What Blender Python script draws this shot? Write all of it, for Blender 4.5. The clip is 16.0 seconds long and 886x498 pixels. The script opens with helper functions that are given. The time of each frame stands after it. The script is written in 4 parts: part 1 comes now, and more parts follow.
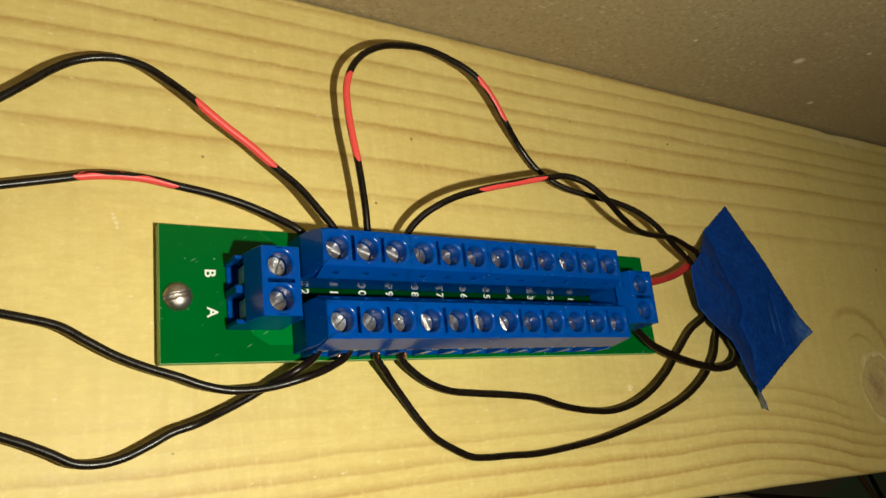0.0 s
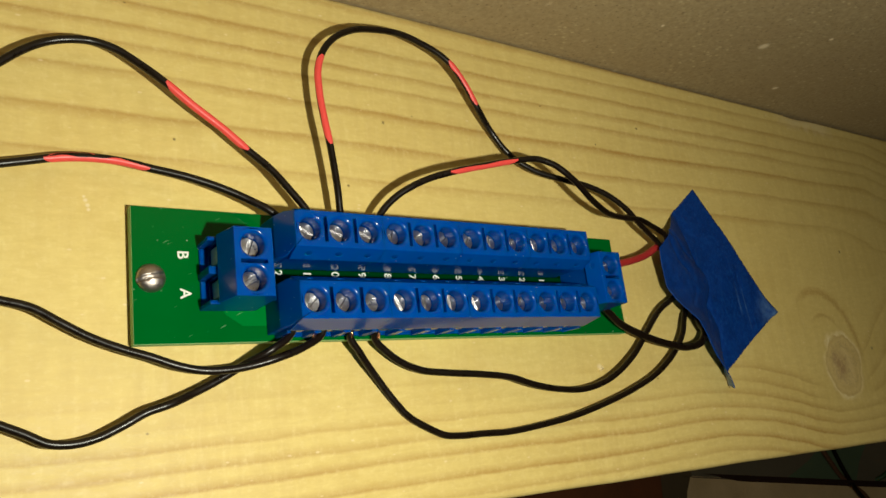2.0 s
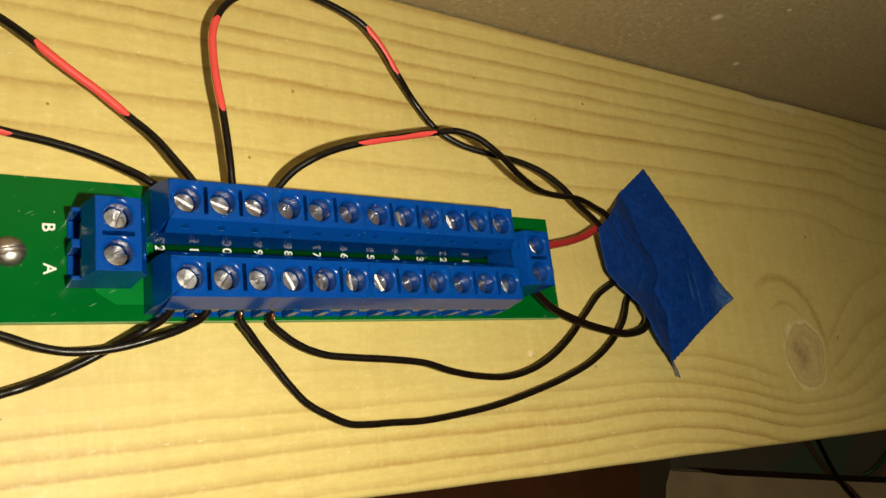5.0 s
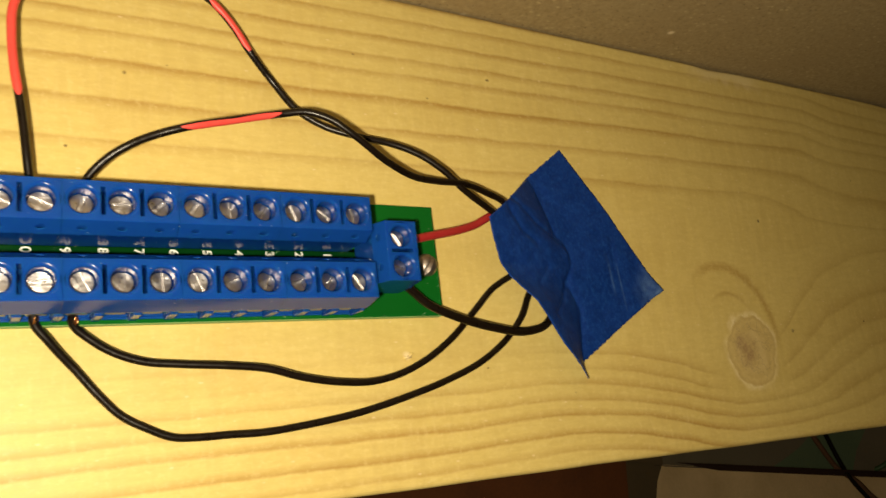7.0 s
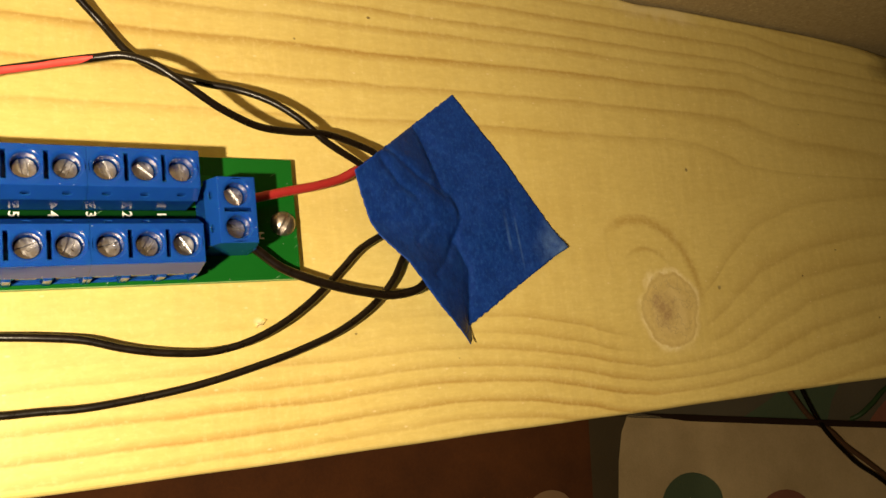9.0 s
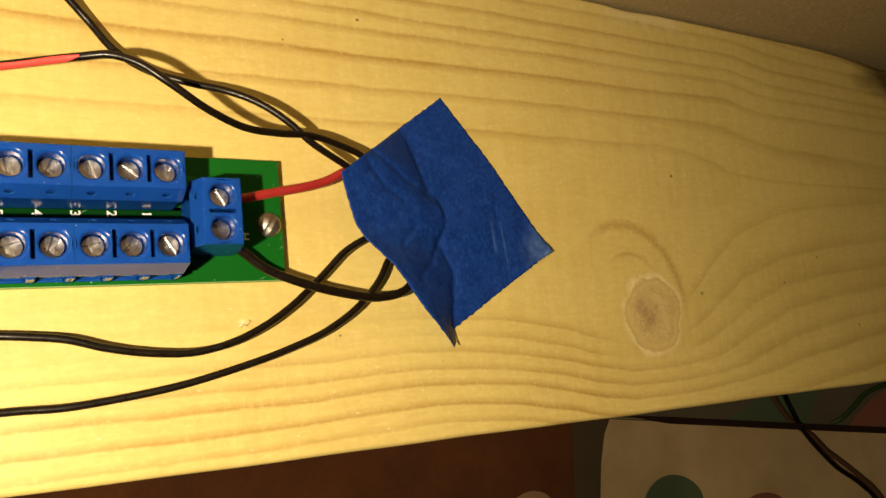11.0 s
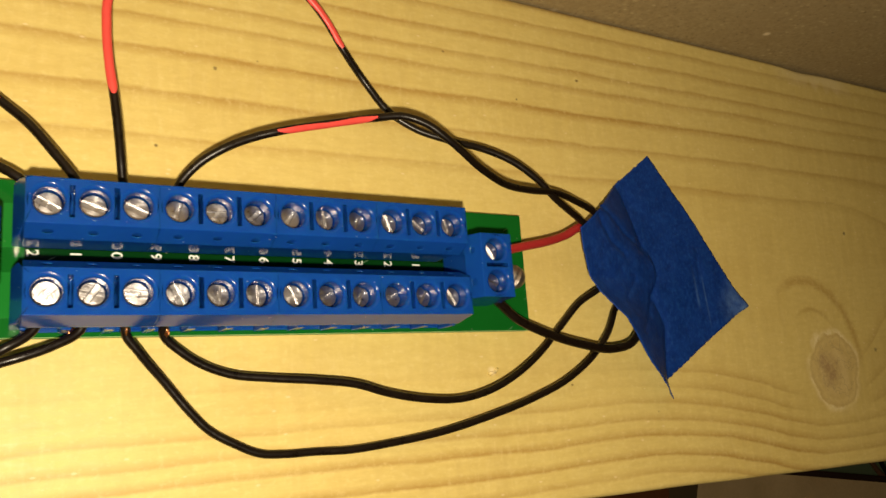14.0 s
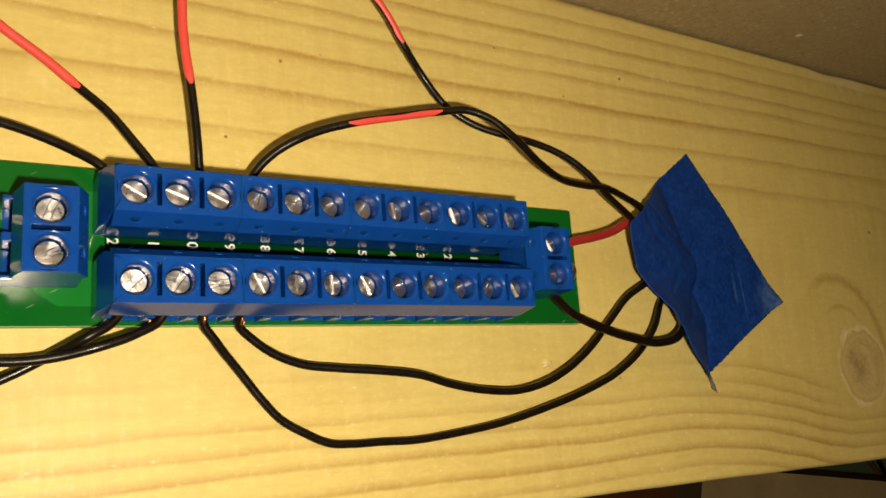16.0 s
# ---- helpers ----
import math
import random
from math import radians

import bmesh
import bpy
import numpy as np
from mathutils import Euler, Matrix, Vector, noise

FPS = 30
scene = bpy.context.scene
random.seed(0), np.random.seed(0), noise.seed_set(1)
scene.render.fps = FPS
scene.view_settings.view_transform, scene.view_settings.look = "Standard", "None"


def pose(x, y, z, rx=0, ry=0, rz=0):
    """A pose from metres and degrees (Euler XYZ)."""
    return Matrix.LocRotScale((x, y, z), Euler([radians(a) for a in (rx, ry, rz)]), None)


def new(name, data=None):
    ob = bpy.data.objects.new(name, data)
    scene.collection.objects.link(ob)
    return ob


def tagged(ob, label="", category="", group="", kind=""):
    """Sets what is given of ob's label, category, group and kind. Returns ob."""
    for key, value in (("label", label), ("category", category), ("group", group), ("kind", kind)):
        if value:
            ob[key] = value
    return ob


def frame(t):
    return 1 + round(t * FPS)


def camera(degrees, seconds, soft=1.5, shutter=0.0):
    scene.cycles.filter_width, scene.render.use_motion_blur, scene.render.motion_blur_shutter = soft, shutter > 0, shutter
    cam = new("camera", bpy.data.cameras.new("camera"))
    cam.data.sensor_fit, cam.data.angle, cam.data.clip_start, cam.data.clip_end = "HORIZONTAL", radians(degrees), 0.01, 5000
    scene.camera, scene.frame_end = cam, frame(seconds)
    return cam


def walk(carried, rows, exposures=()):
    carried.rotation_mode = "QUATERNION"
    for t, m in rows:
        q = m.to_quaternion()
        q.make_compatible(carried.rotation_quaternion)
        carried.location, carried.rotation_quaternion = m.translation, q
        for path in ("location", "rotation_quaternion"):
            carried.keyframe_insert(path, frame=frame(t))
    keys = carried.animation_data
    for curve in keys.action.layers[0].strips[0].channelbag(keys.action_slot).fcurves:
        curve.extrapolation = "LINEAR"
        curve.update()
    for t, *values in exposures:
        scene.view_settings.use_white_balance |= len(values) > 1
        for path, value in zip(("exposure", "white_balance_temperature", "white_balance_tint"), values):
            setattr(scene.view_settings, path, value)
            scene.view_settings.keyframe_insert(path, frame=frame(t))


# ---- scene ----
# seconds, then metres and degrees of the hand-held camera
cam = camera(58.85, 16.0, soft=1.5, shutter=0.4)
ROWS = [
    (0, -0.05031, -0.11556, 0.87920, 104.959, 6.036, -32.351),
    (0.5, -0.04976, -0.11554, 0.87896, 104.823, 6.302, -32.467),
    (1, -0.05007, -0.11573, 0.87838, 104.544, 6.382, -32.694),
    (1.5, -0.04993, -0.11736, 0.87798, 104.004, 6.648, -33.504),
    (2, -0.05077, -0.11664, 0.87712, 104.126, 6.924, -34.042),
    (2.5, -0.04990, -0.11779, 0.87684, 103.932, 7.175, -34.585),
    (3, -0.05042, -0.11700, 0.87617, 104.039, 7.369, -34.603),
    (3.5, -0.04860, -0.11783, 0.87626, 103.792, 7.396, -34.581),
    (4, -0.04368, -0.11981, 0.87639, 103.148, 6.971, -34.818),
    (4.2, -0.03939, -0.11773, 0.87525, 103.325, 7.047, -34.695),
    (6.3, -0.01365, -0.12259, 0.87467, 103.692, 6.015, -30.974),
    (6.5, -0.00545, -0.12358, 0.87356, 103.851, 6.616, -30.791),
    (7, 0.00220, -0.12396, 0.87546, 102.971, 6.577, -30.446),
    (7.5, 0.01840, -0.12755, 0.87729, 101.057, 6.304, -30.541),
    (8, 0.02325, -0.12846, 0.87649, 100.833, 6.419, -30.358),
    (8.5, 0.02738, -0.12960, 0.87699, 100.198, 6.787, -30.011),
    (9, 0.03118, -0.12732, 0.87755, 98.884, 6.616, -29.384),
    (9.5, 0.03112, -0.12737, 0.87804, 98.736, 6.386, -29.905),
    (12, 0.03132, -0.12852, 0.87851, 98.207, 5.761, -30.495),
    (12.5, 0.03053, -0.12758, 0.87887, 97.880, 5.663, -30.322),
    (13, 0.02231, -0.12414, 0.87887, 98.576, 5.589, -30.591),
    (13.5, 0.00699, -0.11692, 0.88400, 99.691, 4.801, -29.878),
    (14, -0.00506, -0.11463, 0.88399, 101.201, 4.088, -29.297),
    (14.5, -0.00768, -0.11654, 0.88232, 101.386, 4.010, -29.853),
    (15, -0.00773, -0.11343, 0.88215, 101.260, 4.350, -29.756),
    (15.5, -0.01287, -0.11334, 0.88283, 101.381, 3.871, -30.530),
    (16, -0.01650, -0.10918, 0.88308, 101.308, 4.047, -30.630),
]
EXPOSURES = [
    (0.0, 0.34, 6300, 2),
    (4.0, 0.34, 6400, 2),
    (6.5, 0.69, 7500, 8),
    (7.0, 0.75, 7800, 9),
    (7.5, 0.93, 8150, 12),
    (8.2, 1.00, 8350, 11),
    (9.0, 1.20, 8400, 12),
    (12.0, 1.18, 8350, 13),
    (12.5, 1.19, 8650, 14),
    (13.5, 0.84, 8000, 12),
    (14.0, 0.62, 7750, 11),
    (14.5, 0.49, 7500, 10),
    (16.0, 0.48, 7650, 9),
]
walk(cam, [(t, pose(*row)) for t, *row in ROWS], EXPOSURES)
# ---- end of walk ----

# ---- world, torch and exposure ----
LIFT = 0.9          # height of the circuit board above the floor


def W(x, y, z):
    """A place given in centimetres from the first lower terminal."""
    return Vector((x / 100, y / 100, LIFT + z / 100))


world = bpy.data.worlds.new("dim_room")
scene.world = world
world.use_nodes = True
world.node_tree.nodes["Background"].inputs["Color"].default_value = (1.0, 0.8, 0.55, 1)
world.node_tree.nodes["Background"].inputs["Strength"].default_value = 0.02


def lamp(name, kind, place, power, colour, radius):
    data = bpy.data.lights.new(name, kind)
    data.energy, data.color, data.shadow_soft_size = power, colour, radius
    ob = new(name, data)
    ob.matrix_world = Matrix.Translation(place)
    return ob


# the torch beside the lens
lamp("torch", "POINT", W(-0.9, -12.6, -3.0), 0.655, (1.0, 0.93, 0.78), 0.0022)

# ---- materials ----


class Mat:
    """A small helper to wire up node materials."""

    def __init__(self, name):
        self.m = bpy.data.materials.new(name)
        self.m.use_nodes = True
        self.t = self.m.node_tree
        self.b = self.t.nodes["Principled BSDF"]

    def put(self, socket, v):
        if isinstance(v, bpy.types.NodeSocket):
            self.t.links.new(v, socket)
        elif v is not None:
            socket.default_value = (*v, 1) if isinstance(v, tuple) and len(v) == 3 and socket.type == "RGBA" else v

    def node(self, kind, ins=(), out=0, operation=None, use_clamp=False, samples=0):
        n = self.t.nodes.new(kind)
        if operation:
            n.operation = operation
        if use_clamp:
            n.use_clamp = True
        if samples:
            n.samples = samples
        for k, v in dict(ins).items():
            self.put(n.inputs[k], v)
        return n.outputs[out]

    def math(self, op, a, b=None, c=None, clamp=False):
        ins = {0: a}
        if b is not None:
            ins[1] = b
        if c is not None:
            ins[2] = c
        return self.node("ShaderNodeMath", ins, operation=op, use_clamp=clamp)

    def coords(self):
        """Centimetres from the first lower terminal."""
        p = self.node("ShaderNodeNewGeometry", out="Position")
        p = self.node("ShaderNodeVectorMath", {0: p, 1: (0, 0, -LIFT)}, operation="ADD")
        return self.node("ShaderNodeVectorMath", {0: p, 3: 100.0}, operation="SCALE")

    def stretch(self, v, s):
        return self.node("ShaderNodeVectorMath", {0: v, 1: s}, operation="MULTIPLY")

    def noise(self, v, scale, detail=3.0, rough=0.55):
        return self.node("ShaderNodeTexNoise", {"Vector": v, "Scale": scale, "Detail": detail, "Roughness": rough})

    def ramp(self, f, stops, mode="LINEAR"):
        n = self.t.nodes.new("ShaderNodeValToRGB")
        n.color_ramp.interpolation = mode
        self.put(n.inputs[0], f)
        e = n.color_ramp.elements
        while len(e) < len(stops):
            e.new(1.0)
        for el, (p, c) in zip(e, stops):
            el.position = p
            el.color = (*c, 1) if isinstance(c, tuple) else (c, c, c, 1)
        return n.outputs[0]

    def mix(self, f, a, b):
        n = self.t.nodes.new("ShaderNodeMix")
        n.data_type = "RGBA"
        self.put(n.inputs[0], f)
        self.put(n.inputs[6], a)
        self.put(n.inputs[7], b)
        return n.outputs[2]

    def range(self, v, a, b, c=0.0, d=1.0):
        return self.node("ShaderNodeMapRange", {0: v, 1: a, 2: b, 3: c, 4: d})

    def bump(self, h, strength, dist, normal=None):
        ins = {"Height": h, "Strength": strength, "Distance": dist}
        if normal is not None:
            ins["Normal"] = normal
        return self.node("ShaderNodeBump", ins)

    def bevel(self, r):
        return self.node("ShaderNodeBevel", {"Radius": r}, samples=4)

    def done(self, **ins):
        for k, v in ins.items():
            self.put(self.b.inputs[k.replace("_", " ")], v)
        return self.m


def pine():
    m = Mat("pine")
    p = m.coords()
    s = m.node("ShaderNodeSeparateXYZ", {0: p})
    x, z = s, s.node.outputs[2]
    # slow waviness of the grain
    wob = m.math("SUBTRACT", m.noise(m.stretch(p, (0.11, 0.3, 0.35)), 1.0, 2.0), 0.5)
    wob2 = m.math("SUBTRACT", m.noise(m.stretch(p, (0.6, 1.0, 2.2)), 1.0, 2.0), 0.5)
    # the upper rings rise to a crest beside the knot and fall away past it
    lean = m.math("MULTIPLY", m.range(z, 3.3, 5.5), 1.0)
    xs = m.range(m.math("SUBTRACT", x, lean), 8.0, 28.0)
    at = lambda v: (v - 8.0) / 20.0
    crest = m.ramp(xs, [(at(a), 1.0 + b) for a, b in ((8.0, 0.0), (11.0, 0.04), (14.5, 0.11), (16.4, 0.12), (17.5, 0.40), (18.3, 0.31), (19.4, 0.05), (21.0, -0.24), (24.0, -0.36), (28.0, -0.42))], "CARDINAL")
    near = m.ramp(m.range(x, 8.0, 28.0), [(at(a), 1.0 + b) for a, b in ((8.0, 0.0), (12.0, 0.02), (15.6, 0.08), (17.2, 0.0), (18.4, -0.22), (19.4, -0.5), (20.6, -0.72), (22.3, -0.88), (25.0, -0.98), (28.0, -1.0))], "CARDINAL")
    high = m.range(z, 2.0, 3.3)
    swing = m.math("ADD", m.math("MULTIPLY", crest, high), m.math("MULTIPLY", near, m.math("SUBTRACT", 1.0, high)))
    sway = m.math("ADD", m.math("MULTIPLY", wob, 0.28), m.math("MULTIPLY", wob2, 0.09))
    ze = m.math("ADD", m.math("SUBTRACT", z, m.math("MULTIPLY", m.math("SUBTRACT", swing, 1.0), m.range(z, 0.6, 2.0))), sway)
    # the lower rings dip under the knot, crowd together there and climb steeply past it
    xk = m.range(x, 8.0, 28.0)
    depth = m.ramp(xk, [(at(a), 3.0 + b) for a, b in ((8.0, -2.8), (10.5, -2.79), (12.6, -2.56), (14.0, -2.27), (15.3, -2.02), (16.6, -1.9), (18.0, -1.98), (19.4, -2.19), (21.0, -2.4), (25.0, -2.62), (28.0, -2.68))], "CARDINAL")
    over = m.ramp(xk, [(at(a), b) for a, b in ((8.0, 1.0), (11.0, 1.0), (14.0, 0.98), (16.6, 1.05), (18.0, 0.67), (19.4, 0.5), (28.0, 0.5))], "CARDINAL")
    under = m.ramp(xk, [(at(a), b) for a, b in ((8.0, 1.0), (10.5, 1.0), (12.6, 1.35), (14.6, 1.9), (16.6, 2.0), (18.0, 1.25), (19.5, 0.75), (21.5, 0.52), (28.0, 0.5))], "CARDINAL")
    dz = m.math("ADD", m.math("ADD", z, 2.8), sway)
    zl = m.math("ADD", m.math("SUBTRACT", depth, 3.0), m.math("ADD", m.math("MULTIPLY", m.math("MAXIMUM", dz, 0.0), over), m.math("MULTIPLY", m.math("MINIMUM", dz, 0.0), under)))
    jag = m.math("SUBTRACT", m.noise(m.stretch(p, (4.0, 1.0, 9.0)), 1.0, 4.0, 0.7), 0.5)
    ze = m.math("ADD", ze, m.math("MULTIPLY", jag, 0.075))
    zl = m.math("ADD", zl, m.math("MULTIPLY", jag, 0.06))

    def rings(lines, field, lo, hi):
        f = m.range(field, lo, hi)
        stops = []
        for at, dark, soft in lines:
            k = lambda v: (v - lo) / (hi - lo)
            side = 1 if at > 1 else -1
            stops += sorted([(k(at - side * soft), 0.0), (k(at - side * 0.05), 0.6 * dark), (k(at), dark), (k(at + side * 0.045), 0.0)])
        return m.ramp(f, stops)

    upper = m.math("MULTIPLY", rings(UPPER_RINGS, ze, 1.0, 7.2), m.range(z, 1.0, 1.5))
    inner = m.math("MULTIPLY", rings(KNOT_RINGS, zl, -1.8, -0.2), m.range(x, 9.5, 12.5, 0.25, 1.0))
    inner = m.math("MULTIPLY", inner, m.math("MAXIMUM", m.range(x, 17.2, 17.7), m.math("MULTIPLY", m.range(x, 15.2, 14.4), m.range(zl, -0.95, -1.05))))
    outer = m.math("MULTIPLY", rings(LOWER_RINGS, zl, -4.6, -1.5), m.range(x, 4.0, 12.0, 0.85, 1.0))
    lower = m.math("MULTIPLY", m.math("ADD", inner, outer), m.range(z, 1.7, 1.1))
    late = m.math("ADD", upper, lower, clamp=True)
    fibre = m.noise(m.stretch(p, (2.6, 8.0, 9.0)), 1.0, 5.0, 0.7)
    blotch = m.noise(m.stretch(p, (0.25, 0.6, 0.7)), 1.0, 3.0)
    late = m.math("MULTIPLY", late, m.range(blotch, 0.3, 0.75, 0.45, 1.05))
    late = m.math("MULTIPLY", late, m.range(x, 11.0, 20.0, 1.0, 0.62))
    # arched lines over and beside the knot
    for ax, az, rx, rz, x0, x1, low, dark in ARCHES:
        ex = m.math("POWER", m.math("ABSOLUTE", m.math("DIVIDE", m.math("SUBTRACT", x, ax), rx)), 2.0)
        ez = m.math("POWER", m.math("ABSOLUTE", m.math("DIVIDE", m.math("SUBTRACT", z, az), rz)), 2.0)
        off = m.math("SUBTRACT", m.math("ADD", m.math("SQRT", m.math("ADD", ex, ez)), m.math("MULTIPLY", jag, 0.16)), 1.0)
        line = m.math("EXPONENT", m.math("MULTIPLY", m.math("POWER", m.math("ABSOLUTE", m.math("DIVIDE", off, 0.055)), 2.0), -1.0))
        line = m.math("MULTIPLY", line, m.math("MULTIPLY", m.range(z, low, low + 0.6), m.math("MULTIPLY", m.range(x, x0, x0 + 0.7), m.range(x, x1, x1 - 0.9))))
        late = m.math("ADD", late, m.math("MULTIPLY", line, dark), clamp=True)
    early = m.mix(m.range(fibre, 0.35, 0.7), PINE_A, PINE_B)
    early = m.mix(m.math("MULTIPLY", m.range(blotch, 0.45, 0.75), 0.35), early, PINE_C)
    col = m.mix(late, early, PINE_LATE)
    # resin flecks and dirt specks
    speck = m.node("ShaderNodeTexVoronoi", {"Vector": m.stretch(p, (0.8, 1.0, 1.1)), "Scale": 0.9}, out="Distance")
    col = m.mix(m.range(speck, 0.022, 0.032, 0.75, 0.0), col, (0.10, 0.05, 0.02))
    pale = m.node("ShaderNodeTexVoronoi", {"Vector": m.stretch(p, (1.2, 1.0, 2.4)), "Scale": 1.7}, out="Distance")
    col = m.mix(m.range(pale, 0.05, 0.09, 0.45, 0.0), col, (0.86, 0.70, 0.45))
    # marks of their own: dark specks and a pale scratch
    for sx, sz, r, tone in MARKS:
        far = m.math("SQRT", m.math("ADD", m.math("POWER", m.math("ABSOLUTE", m.math("SUBTRACT", x, sx)), 2.0), m.math("POWER", m.math("ABSOLUTE", m.math("SUBTRACT", z, sz)), 2.0)))
        far = m.math("ADD", far, m.math("MULTIPLY", m.math("SUBTRACT", fibre, 0.5), r))
        col = m.mix(m.range(far, r * 0.3, r, 0.8 if tone is DIRT else 0.6, 0.0), col, tone)
    # the knot itself
    wk = m.math("MULTIPLY", m.math("SUBTRACT", m.noise(p, 1.4, 4.0, 0.65), 0.5), 0.6)
    kx, kz = m.math("SUBTRACT", x, 16.27), m.math("SUBTRACT", z, -1.46)
    e = m.math("SQRT", m.math("ADD", m.math("POWER", m.math("ABSOLUTE", m.math("DIVIDE", kx, 0.90)), 2.0), m.math("POWER", m.math("ABSOLUTE", m.math("DIVIDE", kz, 0.88)), 2.0)))
    e = m.math("ADD", e, wk)
    core = m.math("SQRT", m.math("ADD", m.math("POWER", m.math("ABSOLUTE", m.math("DIVIDE", m.math("SUBTRACT", x, 16.08), 0.36)), 2.0),
                                 m.math("POWER", m.math("ABSOLUTE", m.math("DIVIDE", m.math("SUBTRACT", z, -1.45), 0.42)), 2.0)))
    core = m.math("ADD", core, m.math("MULTIPLY", m.math("SUBTRACT", m.noise(p, 3.0, 4.0, 0.7), 0.5), 2.6))
    knot = m.ramp(m.range(e, 0.0, 2.0), [(0.0, (0.60, 0.44, 0.19)), (0.25, (0.68, 0.52, 0.23)), (0.35, (0.62, 0.455, 0.18)), (0.41, (0.69, 0.525, 0.215)), (0.465, (0.58, 0.41, 0.155)),
                                         (0.495, (0.88, 0.74, 0.42)), (0.53, (0.84, 0.69, 0.36)), (0.56, (0.68, 0.50, 0.19)), (1.0, (0.66, 0.48, 0.18))])
    knot = m.mix(m.range(m.noise(p, 1.6, 3.0, 0.6), 0.48, 0.66, 0.0, 0.6), knot, (0.60, 0.45, 0.18))
    knot = m.mix(m.range(core, 0.3, 1.1, 0.8, 0.0), knot, (0.36, 0.22, 0.11))
    crack = m.math("ABSOLUTE", m.math("SUBTRACT", m.noise(m.stretch(p, (2.2, 1.0, 2.2)), 1.0, 3.0, 0.6), 0.5))
    knot = m.mix(m.math("MULTIPLY", m.range(crack, 0.0, 0.025, 0.35, 0.0), m.range(e, 0.75, 0.95, 1.0, 0.0)), knot, (0.26, 0.15, 0.08))
    col = m.mix(m.math("MULTIPLY", m.range(e, 1.0, 1.16, 0.95, 0.0), m.math("MAXIMUM", m.range(e, 0.98, 0.92), m.range(m.noise(p, 2.3, 3.0, 0.6), 0.38, 0.6, 0.25, 1.0))), col, knot)
    fleck = m.noise(m.stretch(p, (9.0, 9.0, 12.0)), 1.0, 3.0, 0.6)
    col = m.mix(m.range(fleck, 0.52, 0.74, 0.0, 0.3), col, (0.84, 0.70, 0.34))
    ripple = m.noise(m.stretch(p, (4.2, 1.0, 0.55)), 1.0, 1.5)
    h = m.math("ADD", m.math("MULTIPLY", fibre, 0.3), m.math("MULTIPLY", ripple, 0.5))
    h = m.math("ADD", h, m.math("MULTIPLY", late, -0.3))
    col = m.mix(m.math("MULTIPLY", m.range(ripple, 0.38, 0.66, 0.0, 0.2), m.range(blotch, 0.35, 0.6, 0.3, 1.0)), col, (0.50, 0.34, 0.11))
    ray = m.noise(m.stretch(p, (11.0, 1.0, 2.6)), 1.0, 3.0, 0.6)
    patchy = m.range(m.noise(m.stretch(p, (0.5, 1.0, 0.8)), 1.0, 2.0), 0.4, 0.62)
    col = m.mix(m.math("MULTIPLY", m.range(ray, 0.5, 0.78, 0.0, 0.2), patchy), col, (0.88, 0.74, 0.38))
    col = m.mix(m.range(m.noise(m.stretch(p, (0.9, 1.0, 7.0)), 1.0, 3.0, 0.6), 0.5, 0.75, 0.0, 0.12), col, (0.55, 0.38, 0.12))
    # splintered bare wood, and a shade line painted along the upper arris
    top = m.math("ADD", z, m.math("MULTIPLY", x, 0.0105))
    tear = m.math("ADD", top, m.math("MULTIPLY", m.math("SUBTRACT", m.noise(m.stretch(p, (2.2, 1.0, 1.2)), 1.0, 4.0, 0.7), 0.5), 0.9))
    tear = m.math("MULTIPLY", m.range(tear, 5.7, 5.95), m.math("MULTIPLY", m.range(x, 15.6, 16.8), m.range(x, 18.9, 18.2)))
    col = m.mix(m.math("MULTIPLY", tear, 0.45), col, (0.80, 0.66, 0.38))
    # a dark brown patch towards the far upper end
    dark_end = m.math("ADD", m.math("POWER", m.math("ABSOLUTE", m.math("DIVIDE", m.math("SUBTRACT", x, 29.2), 3.0)), 2.0), m.math("POWER", m.math("ABSOLUTE", m.math("DIVIDE", m.math("SUBTRACT", z, 5.2), 0.75)), 2.0))
    dark_end = m.math("ADD", dark_end, m.math("MULTIPLY", m.math("SUBTRACT", m.noise(m.stretch(p, (0.9, 1.0, 2.0)), 1.0, 4.0, 0.7), 0.5), 1.2))
    col = m.mix(m.range(dark_end, 0.25, 1.3, 0.9, 0.0), col, (0.055, 0.03, 0.012))
    # the shadow line under the panel, put into the colour
    joint_shade = m.math("ADD", top, m.math("MULTIPLY", m.math("SUBTRACT", m.noise(m.stretch(p, (1.6, 1.0, 3.0)), 1.0, 4.0, 0.7), 0.5), 0.10))
    col = m.mix(m.range(joint_shade, 6.08, 6.16, 0.0, 0.75), col, (0.16, 0.09, 0.035))
    return m.done(Base_Color=col, Roughness=m.range(fibre, 0.3, 0.7, 0.42, 0.6), Normal=m.bump(h, 0.22, 0.0003), Specular_IOR_Level=0.35)


DIRT, BARE = (0.09, 0.05, 0.02), (0.88, 0.74, 0.50)
ARCHES = [(15.55, -1.3, 1.75, 1.9, 14.5, 18.2, -1.5, 0.5), (15.72, -1.0, 0.9, 0.93, 15.0, 16.9, -0.7, 0.45)]
MARKS = [(2.31, 3.74, 0.04, DIRT), (1.44, 2.40, 0.035, DIRT), (17.5, 1.8, 0.06, DIRT), (17.95, -1.05, 0.06, DIRT), (-2.93, 1.84, 0.03, BARE), (-2.91, 1.78, 0.04, BARE), (-2.88, 1.71, 0.04, BARE), (-2.87, 1.64, 0.035, BARE),
         (6.93, -1.10, 0.10, BARE), (8.0, 4.0, 0.03, DIRT), (-1.6, 2.9, 0.03, DIRT)]
